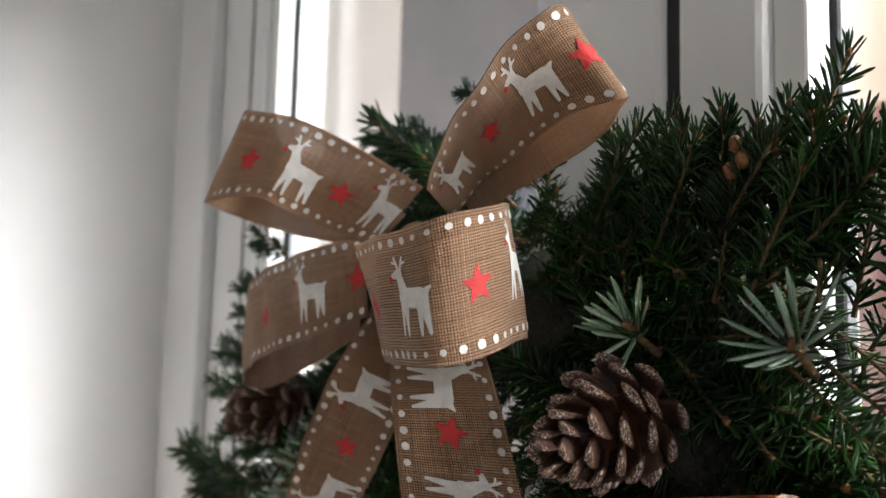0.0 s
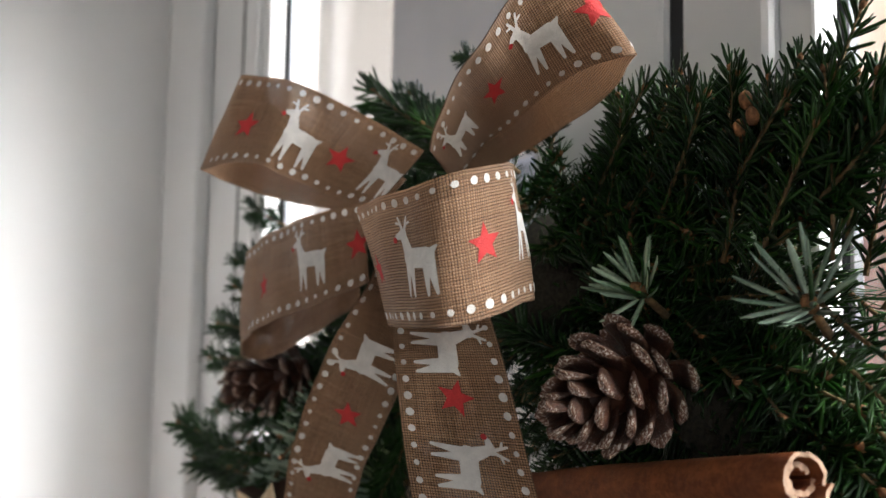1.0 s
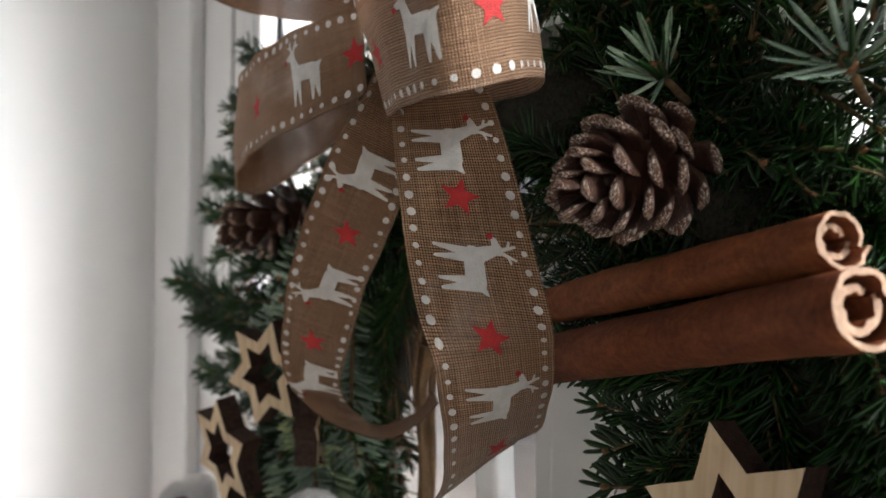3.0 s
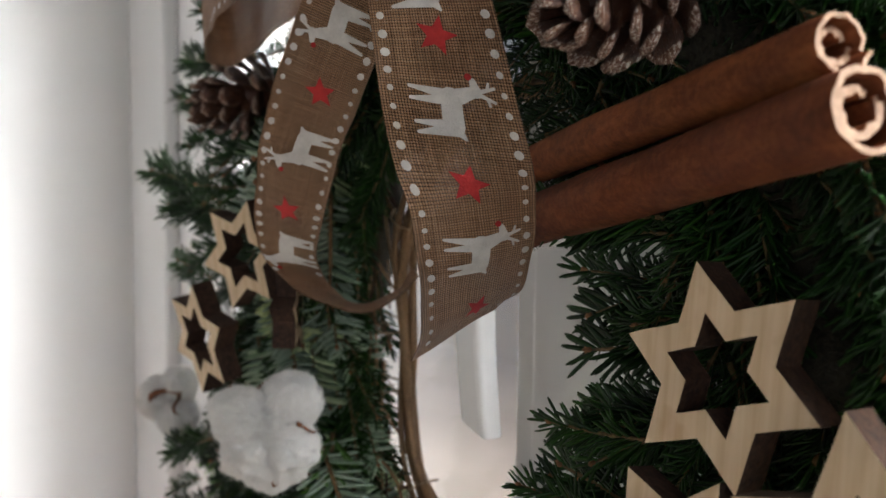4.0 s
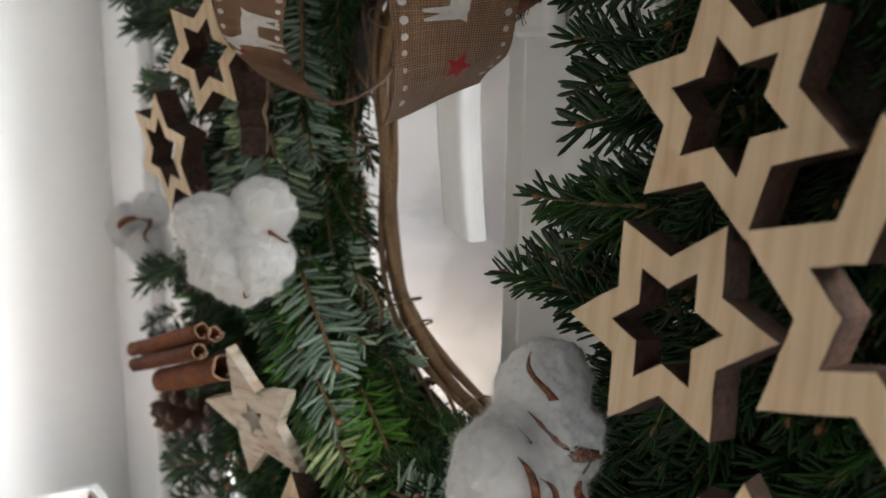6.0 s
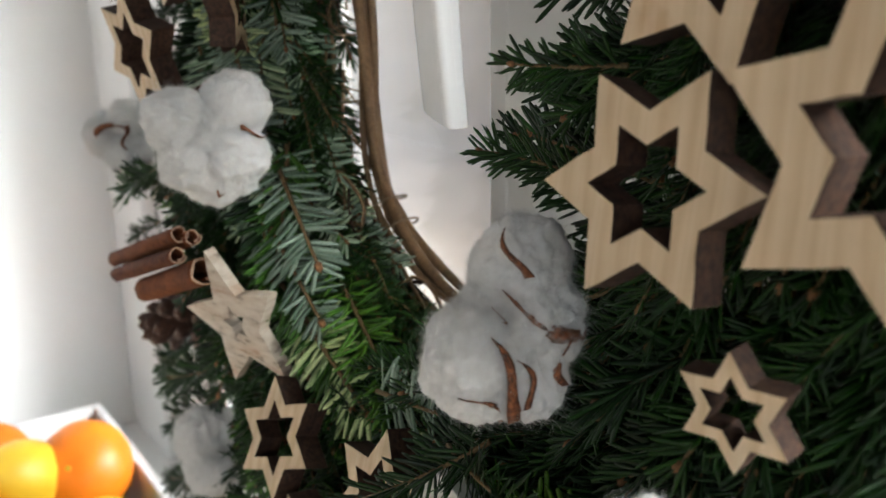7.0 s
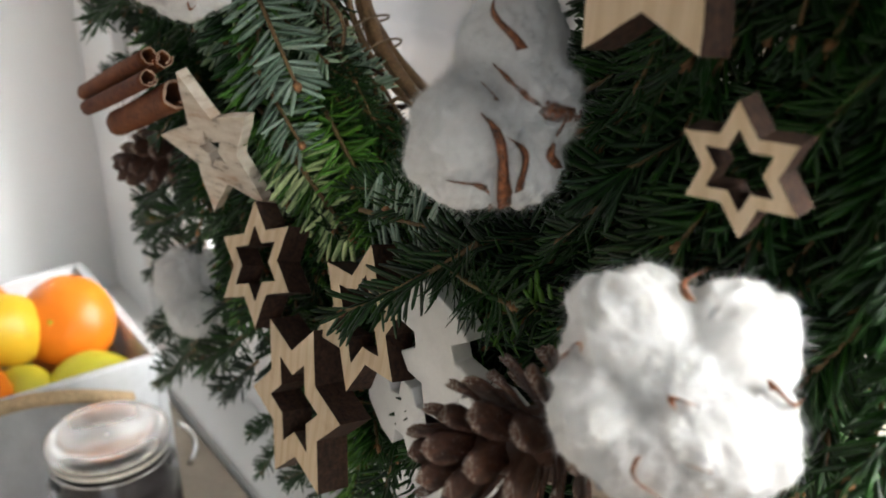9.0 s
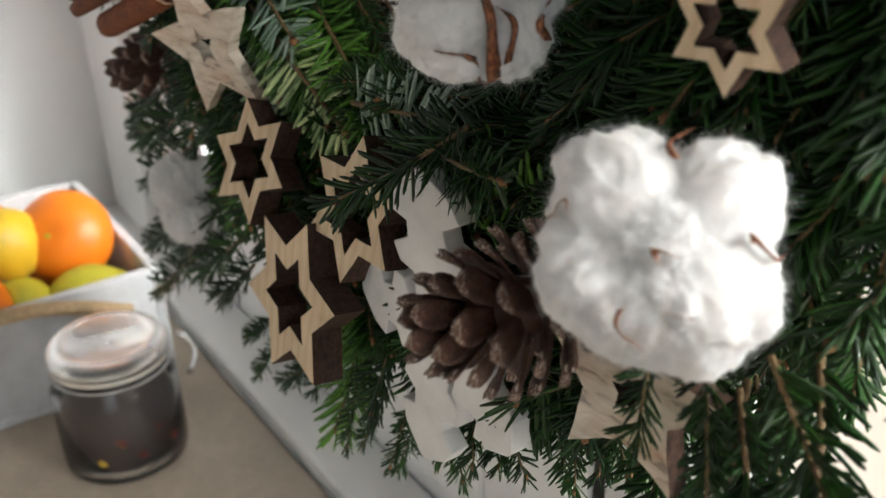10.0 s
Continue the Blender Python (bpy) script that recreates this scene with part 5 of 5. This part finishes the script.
pine_cone(-0.2185, 0.222, 1.384, (0.05, -0.85, -0.28), 0.047, 0.0232, 46, 14, "brown pine cone with frosted scale tips", 31, 0.42)
pine_cone(-0.515, 0.234, 1.374, (-0.2, -0.8, -0.25), 0.050, 0.0255, 42, 14, "brown pine cone under the ribbon loop", 32)
pine_cone(-0.592, 0.245, 1.075, (-0.5, -0.7, -0.3), 0.046, 0.0230, 40, 12, "dark pine cone beneath the cinnamon bundle", 33)
pine_cone(-0.2085, 0.2025, 1.106, (-0.35, -0.75, -0.10), 0.044, 0.0235, 46, 6, "open brown pine cone with frosted tips", 34, 0.36)


# ---- cotton bolls ----
def cotton_boll(x, y, z, face, r, lobes, blades, label, seed):
    """Lint in soft lobes (x, y, size, in radii, seen from the front), loose fibres, and dry husk blades (x0, y0, x1, y1, width) that lie on the lobes."""
    rng = random.Random(seed)
    fz = Vector(face).normalized()
    fx = Vector((0, 0, 1)).cross(fz).normalized()
    fy = fz.cross(fx)
    c = thing("cotton_boll", Matrix.Translation((x, y, z)) @ Matrix((fx, fy, fz)).transposed().to_4x4(), label, "cotton boll", "cotton bolls on the wreath")
    off = Vector((rng.uniform(0, 50), rng.uniform(0, 50), rng.uniform(0, 50)))
    balls = [(Vector((lx, ly, rng.uniform(-0.12, 0.12))), size) for lx, ly, size in lobes]
    bm = bmesh.new()
    bmesh.ops.create_icosphere(bm, subdivisions=6, radius=1.0)
    for v in bm.verts:
        n = v.co.normalized()
        total = 0.0
        for cen, size in balls:
            # how far the lobe reaches along this way, melted into its neighbours
            b = n.dot(cen)
            disc_ = b * b - cen.length_squared + size * size
            if disc_ > 0:
                total += max(0.0, b + math.sqrt(disc_)) ** 13
        d = max(0.25, total ** (1 / 13))
        d *= 1 + 0.10 * noise.noise(n * 2.4 + off) + 0.060 * noise.noise(n * 5 + off) + 0.040 * noise.noise(n * 11 + off) + 0.022 * noise.noise(n * 24 + off) + 0.016 * noise.noise(n * 55 + off)
        v.co = n * d * r
    bm.normal_update()
    sites = [(v.co.copy(), v.normal.copy()) for v in bm.verts]
    lint = part("lint", bm, COTTON, c, smooth=True)
    fuzz = bmesh.new()
    for _ in range(34000):
        p, n = rng.choice(sites)
        t = n.cross(Vector((rng.gauss(0, 1), rng.gauss(0, 1), rng.gauss(0, 1)))).normalized()
        d = (n * rng.uniform(0.0, 1.0) + t).normalized()
        ln = rng.uniform(0.05, 0.13) * r * (2.2 if rng.random() < 0.12 else 1.0)
        s = d.cross(n).normalized() * 0.00003
        p0 = p - n * 0.0004
        p1 = p0 + d * ln * 0.5 + n * ln * 0.1
        p2 = p0 + d * ln + t.cross(n) * ln * 0.35
        q0 = [fuzz.verts.new(p0 + s), fuzz.verts.new(p0 - s), fuzz.verts.new(p1 - s), fuzz.verts.new(p1 + s), fuzz.verts.new(p2)]
        fuzz.faces.new(q0[:4])
        fuzz.faces.new((q0[3], q0[2], q0[4]))
    tagged(part("fibre_fluff", fuzz, COTTON, lint), kind="stuff")

    def height(px, py):
        return max([0.98 * math.sqrt(max(0.0, size * size - (px - lx) ** 2 - (py - ly) ** 2)) for lx, ly, size in lobes])

    for k, (x0, y0, x1, y1, w) in enumerate(blades):
        # dry husk, curled across and pointed at its end
        bm = bmesh.new()
        rows = []
        a, b = Vector((x0, y0, 0)), Vector((x1, y1, 0))
        s = Vector((y0 - y1, x1 - x0, 0)).normalized()
        for i in range(9):
            f = i / 8
            p = a.lerp(b, f) + s * 0.10 * math.sin(4.0 * f + 1.7 * k)
            p.z = height(p.x, p.y) + 0.04 + 0.10 * math.sin(math.pi * f) * (k % 2) + 0.03
            hw = w * (0.04 + (1 - f) ** 0.8) * (1 + 0.55 * noise.noise(Vector((f * 4, k * 3.7, seed))))
            rows.append([bm.verts.new((p + s * hw - Vector((0, 0, 0.05))) * r), bm.verts.new((p + Vector((0, 0, 0.03))) * r), bm.verts.new((p - s * hw - Vector((0, 0, 0.02))) * r), bm.verts.new((p - Vector((0, 0, 0.05))) * r)])
        for ra, rb in zip(rows, rows[1:]):
            for i in range(4):
                bm.faces.new((ra[i], ra[(i + 1) % 4], rb[(i + 1) % 4], rb[i]))
        bm.faces.new(rows[0][::-1])
        bm.faces.new(rows[-1])
        bmesh.ops.recalc_face_normals(bm, faces=bm.faces[:])
        part("husk", bm, HUSK, c, smooth=True)
    return c


cotton_boll(-0.4560, 0.222, 1.2080, (0.43, -0.19, 0.12), 0.0278, ((-0.48, 0.20, 0.55), (0.42, 0.44, 0.56), (0.40, -0.42, 0.54), (-0.34, -0.46, 0.50), (0.02, -0.78, 0.36), (0, 0, 0.48)),
            ((-0.10, 0.50, -0.04, 0.84, 0.08), (0.52, -0.06, 0.92, -0.02, 0.045), (0.10, -0.92, 0.26, -0.98, 0.03)), "white fluffy cotton boll below the wooden stars", 41)
cotton_boll(-0.635, 0.232, 1.182, (0.5, -0.5, 0.15), 0.0260, ((-0.30, 0.05, 0.60), (0.22, 0.42, 0.48), (0.22, -0.36, 0.54)), ((-0.30, 0.05, 0.40, 0.28, 0.10), (0.30, 0.20, 0.52, -0.30, 0.08)), "small white cotton boll with brown husk", 42)
cotton_boll(-0.248, 0.226, 1.181, (0.20, -0.15, 0.09), 0.0285, ((0.18, 0.52, 0.50), (-0.22, -0.36, 0.58), (0.34, 0.00, 0.44), (0.16, -0.54, 0.44), (0.0, 0.08, 0.42)),
            ((0.80, -0.16, -0.04, 0.22, 0.10), (0.22, -0.92, -0.16, -0.18, 0.09), (-0.02, -1.00, -0.36, -0.66, 0.05), (0.16, 0.38, 0.06, 0.90, 0.05), (0.62, -0.62, 0.56, -0.14, 0.06), (0.30, -0.80, 0.10, -0.36, 0.05), (-0.06, 0.02, -0.02, 0.08, 0.03)), "white cotton boll with long red-brown husks", 43)
cotton_boll(-0.1690, 0.2130, 1.1370, (0.12, -0.136, 0.10), 0.0250, ((-0.34, 0.42, 0.58), (0.48, 0.42, 0.54), (-0.50, -0.22, 0.54), (0.38, -0.36, 0.66), (-0.12, -0.42, 0.58), (0.0, 0.06, 0.62), (-0.74, 0.66, 0.20)),
            ((0.08, 0.74, 0.14, 1.06, 0.045), (0.72, 0.04, 1.02, 0.10, 0.045), (-0.22, -0.52, -0.10, -0.90, 0.025), (-0.92, 0.26, -0.78, 0.20, 0.035), (0.02, -0.14, 0.12, -0.02, 0.04), (0.20, -0.56, 0.22, -0.50, 0.02)), "large white fluffy cotton boll", 44)
cotton_boll(-0.548, 0.244, 1.005, (0.48, -0.17, 0.23), 0.0290, ((-0.24, 0.30, 0.60), (0.26, 0.22, 0.58), (-0.05, -0.34, 0.62)), ((0.30, 0.40, 0.62, 0.20, 0.08),), "shaded white cotton boll near the sill", 45)


# ---- cinnamon ----
def quill(parent, p0, p1, r, seed, turns=1.25, thick=0.16):
    """A rolled bark quill: two scrolls of bark, cut square at the ends."""
    rng = random.Random(seed)
    a, b = Vector(p0), Vector(p1)
    n, m = 48, 16
    L = (b - a).length
    bend = rng.uniform(-0.015, 0.015) * L
    bm = bmesh.new()
    sec = []
    for i in range(n + 1):
        f = i / n
        ang = f * turns * 2 * math.pi
        rad = r * (1.0 - 0.30 * f * turns)
        sec.append((rad, ang))
    rows = []
    off = Vector((rng.uniform(0, 9), 0, 0))
    for j in range(m + 1):
        z = L * j / m
        row = []
        for rad, ang in sec:
            w = 1 + 0.10 * noise.noise(Vector((math.cos(ang) * 1.1, math.sin(ang) * 1.1, z * 22)) + off) + 0.03 * noise.noise(Vector((math.cos(ang) * 4, math.sin(ang) * 4, z * 60)) + off)
            cx = bend * math.sin(math.pi * j / m)
            e = 0.0012 * noise.noise(Vector((ang * 2, seed, j * 9.0))) if j in (0, m) else 0
            o = bm.verts.new((cx + rad * w * math.cos(ang), rad * w * math.sin(ang), z + e))
            ri = rad * w - r * thick * (1 + 0.5 * noise.noise(Vector((ang * 1.7, seed * 3.1, z * 30))))
            i2 = bm.verts.new((cx + ri * math.cos(ang), ri * math.sin(ang), z + e))
            row.append((o, i2))
        rows.append(row)
    for ra, rb in zip(rows, rows[1:]):
        for k in range(n):
            for s in (0, 1):
                f = bm.faces.new((ra[k][s], ra[k + 1][s], rb[k + 1][s], rb[k][s]))
                f.smooth = True
        for k in (0, n):
            bm.faces.new((ra[k][0], ra[k][1], rb[k][1], rb[k][0]))
    for row in (rows[0], rows[-1]):
        for k in range(n):
            bm.faces.new((row[k][0], row[k + 1][0], row[k + 1][1], row[k][1])).material_index = 1
    bmesh.ops.recalc_face_normals(bm, faces=bm.faces[:])
    # the seam of the roll turns to the window
    q = (b - a).to_track_quat("Z", "Y").to_matrix().to_4x4()
    ob = part("quill", bm, (CINNAMON, CINNAMON_CUT), parent)
    ob.matrix_basis = Matrix.Translation(a) @ q @ Matrix.Rotation(math.atan2(q[1][1], q[1][0]) + rng.uniform(-0.5, 0.5), 4, "Z")
    return ob


for p0, p1, r, s in (((-0.150, 0.224, 1.3655), (-0.318, 0.268, 1.336), 0.0084, 1), ((-0.139, 0.217, 1.3505), (-0.310, 0.264, 1.316), 0.0114, 2)):
    c = thing("cinnamon_stick", Matrix.Translation(p0), "long brown cinnamon stick beside the ribbon tail", "cinnamon stick", "cinnamon sticks")
    quill(c, (0, 0, 0), Vector(p1) - Vector(p0), r, s, 1.03, 0.14)
    w = (Vector(p1) - Vector(p0)).normalized()
    quill(c, w * 0.003, Vector(p1) - Vector(p0), r * 0.62, s + 20, 0.94, 0.30)
bundle = thing("cinnamon_bundle", Matrix.Translation((-0.48, 0.213, 1.155)), "small bundle of brown cinnamon sticks", "cinnamon bundle")
for p0, p1, r, s in (((-0.480, 0.212, 1.1580), (-0.575, 0.205, 1.1240), 0.0048, 3), ((-0.476, 0.217, 1.1565), (-0.572, 0.212, 1.1220), 0.0046, 4), ((-0.476, 0.209, 1.1490), (-0.565, 0.203, 1.1180), 0.0046, 5), ((-0.464, 0.217, 1.1430), (-0.548, 0.213, 1.1120), 0.0080, 6)):
    o = Vector((-0.48, 0.213, 1.155))
    quill(bundle, Vector(p0) - o, Vector(p1) - o, r, s)

# ---- fruit box ----
fb = thing("fruit_box", Matrix.Translation((-0.83, 0.118, ZC)), "whitewashed box of citrus fruit with rope handle", "box")
W, D, H = 0.112, 0.149, 0.097
for name, b in (("base", (-W, W, -D, D, 0.0, 0.008)), ("side", (-W, W, -D, -D + 0.008, 0.0082, H)), ("side", (-W, W, D - 0.008, D, 0.0082, H)), ("end_panel", (W - 0.008, W, -D + 0.0082, D - 0.0082, 0.0082, H)), ("end_panel", (-W, -W + 0.008, -D + 0.0082, D - 0.0082, 0.0082, H))):
    part(name, box(*b, 0.0015), BOX_WOOD, fb)
pts = [(W + 0.005 + 0.020 * math.sin(math.pi * i / 16), -0.068 + 0.186 * i / 16, H - 0.027 + 0.037 * math.sin(math.pi * i / 16)) for i in range(17)]
part("rope_handle", tube(pts, 0.0056, 10), ROPE, fb, smooth=True)


def fruit(name, x, y, z, r, m, label, stretch=1.0, turn=0.0, tip=0.0):
    bm = bmesh.new()
    bmesh.ops.create_uvsphere(bm, u_segments=32, v_segments=20, radius=r)
    for v in bm.verts:
        f = v.co.z / r
        v.co.z *= stretch * (1 + tip * abs(f) ** 6)
        v.co *= 1 + 0.02 * noise.noise(v.co * 60)
        if abs(f) > 0.97 and not tip:
            v.co.z *= 0.94
    ob = part(name, bm, m, smooth=True)
    ob.matrix_world = pose(x, y, z, 60, turn, turn * 2)
    stalk = part("stalk", tube([(0, 0, r * stretch * 0.9), (0, 0, r * stretch * 1.01)], 0.002, 6), LIME, ob)
    return tagged(ob, label, name, "fruit in the box")


fruit("orange", -0.812, 0.22, 0.880, 0.0400, ORANGE, "bright orange mandarin in the box", 0.80, 20)
fruit("orange", -0.873, 0.155, 0.873, 0.0397, ORANGE, "orange mandarin behind the lemon", 0.88, 50)
fruit("orange", -0.761, 0.128, 0.862, 0.0384, ORANGE, "orange mandarin at the front of the box", 0.88, 80)
fruit("lemon", -0.815, 0.174, 0.886, 0.0298, LEMON, "yellow lemon resting among mandarins", 1.2, 10, 0.25)
fruit("lemon", -0.758, 0.217, 0.849, 0.026, LIME, "greenish lemon at the rim of the box", 1.2, 70, 0.2)
fruit("lemon", -0.774, 0.17, 0.845, 0.026, LIME, "greenish lemon under the mandarins", 1.2, 35, 0.2)
for x, y in ((-0.892, 0.044), (-0.792, 0.044), (-0.892, 0.23), (-0.842, 0.106), (-0.755, 0.056)):
    fruit("orange", x, y, ZC + 0.052, 0.040, ORANGE, "orange mandarin deep in the box", 0.88, x * 300)

# ---- preserving jar ----
jar = thing("preserving_jar", Matrix.Translation((-0.637, 0.198, ZC)) @ Matrix.Diagonal((1.24, 1.24, 1.07, 1.0)), "clip-top glass jar of dark dried tea", "jar")
R = 0.0355
part("glass_body", lathe([(0.001, 0.0012), (R - 0.006, 0.0005), (R - 0.001, 0.004), (R, 0.010), (R, 0.060), (R - 0.003, 0.068), (R - 0.005, 0.072), (R - 0.005, 0.078), (R - 0.0075, 0.078), (R - 0.0075, 0.071), (R - 0.003, 0.060), (R - 0.003, 0.010), (R - 0.007, 0.0045), (0.001, 0.004)], 48), JAR_GLASS, jar, smooth=True)
bm = lathe([(0.001, 0.005), (R - 0.008, 0.005), (R - 0.004, 0.011), (R - 0.004, 0.052), (R - 0.01, 0.056), (0.001, 0.054)], 40)
for v in bm.verts:
    v.co *= 1 + 0.03 * noise.noise(v.co * 190)
part("dried_tea", bm, TEA, jar, smooth=True)
rng = random.Random(8)
for k in range(16):
    a, z = rng.uniform(0, 6.28), rng.uniform(0.015, 0.05)
    bm = bmesh.new()
    bmesh.ops.create_icosphere(bm, subdivisions=2, radius=rng.uniform(0.003, 0.006), matrix=pose((R - 0.0075) * math.cos(a), (R - 0.0075) * math.sin(a), z, a * 40, 20, 10) @ Matrix.Diagonal((1.2, 0.6, 0.8, 1)))
    part("dried_fruit", bm, TEA_RED if k % 3 else LEMON, jar, smooth=True)
part("rubber_gasket", lathe([(R - 0.008, 0.0785), (R - 0.003, 0.0785), (R - 0.003, 0.0815), (R - 0.008, 0.0815)], 40), GASKET, jar, smooth=True)
part("lid", lathe([(0.001, 0.088), (R - 0.014, 0.088), (R - 0.012, 0.0925), (R - 0.006, 0.0925), (R - 0.002, 0.088), (R - 0.002, 0.082), (R - 0.009, 0.082), (R - 0.011, 0.085), (0.001, 0.085)], 48), LID_GLASS, jar, smooth=True)
for z in (0.074, 0.0855):
    part("wire_ring", tube([((R - 0.003) * math.cos(t * math.pi / 24), (R - 0.003) * math.sin(t * math.pi / 24), z) for t in range(49)], 0.0008, 6, False), STEEL, jar, smooth=True)
clip = part("clip", tube([(0.012 + 0.001 * i, R + 0.001 + 0.007 * math.sin(i * 0.5), 0.088 - 0.005 * i) for i in range(7)], 0.0018, 8), STEEL, jar, smooth=True)
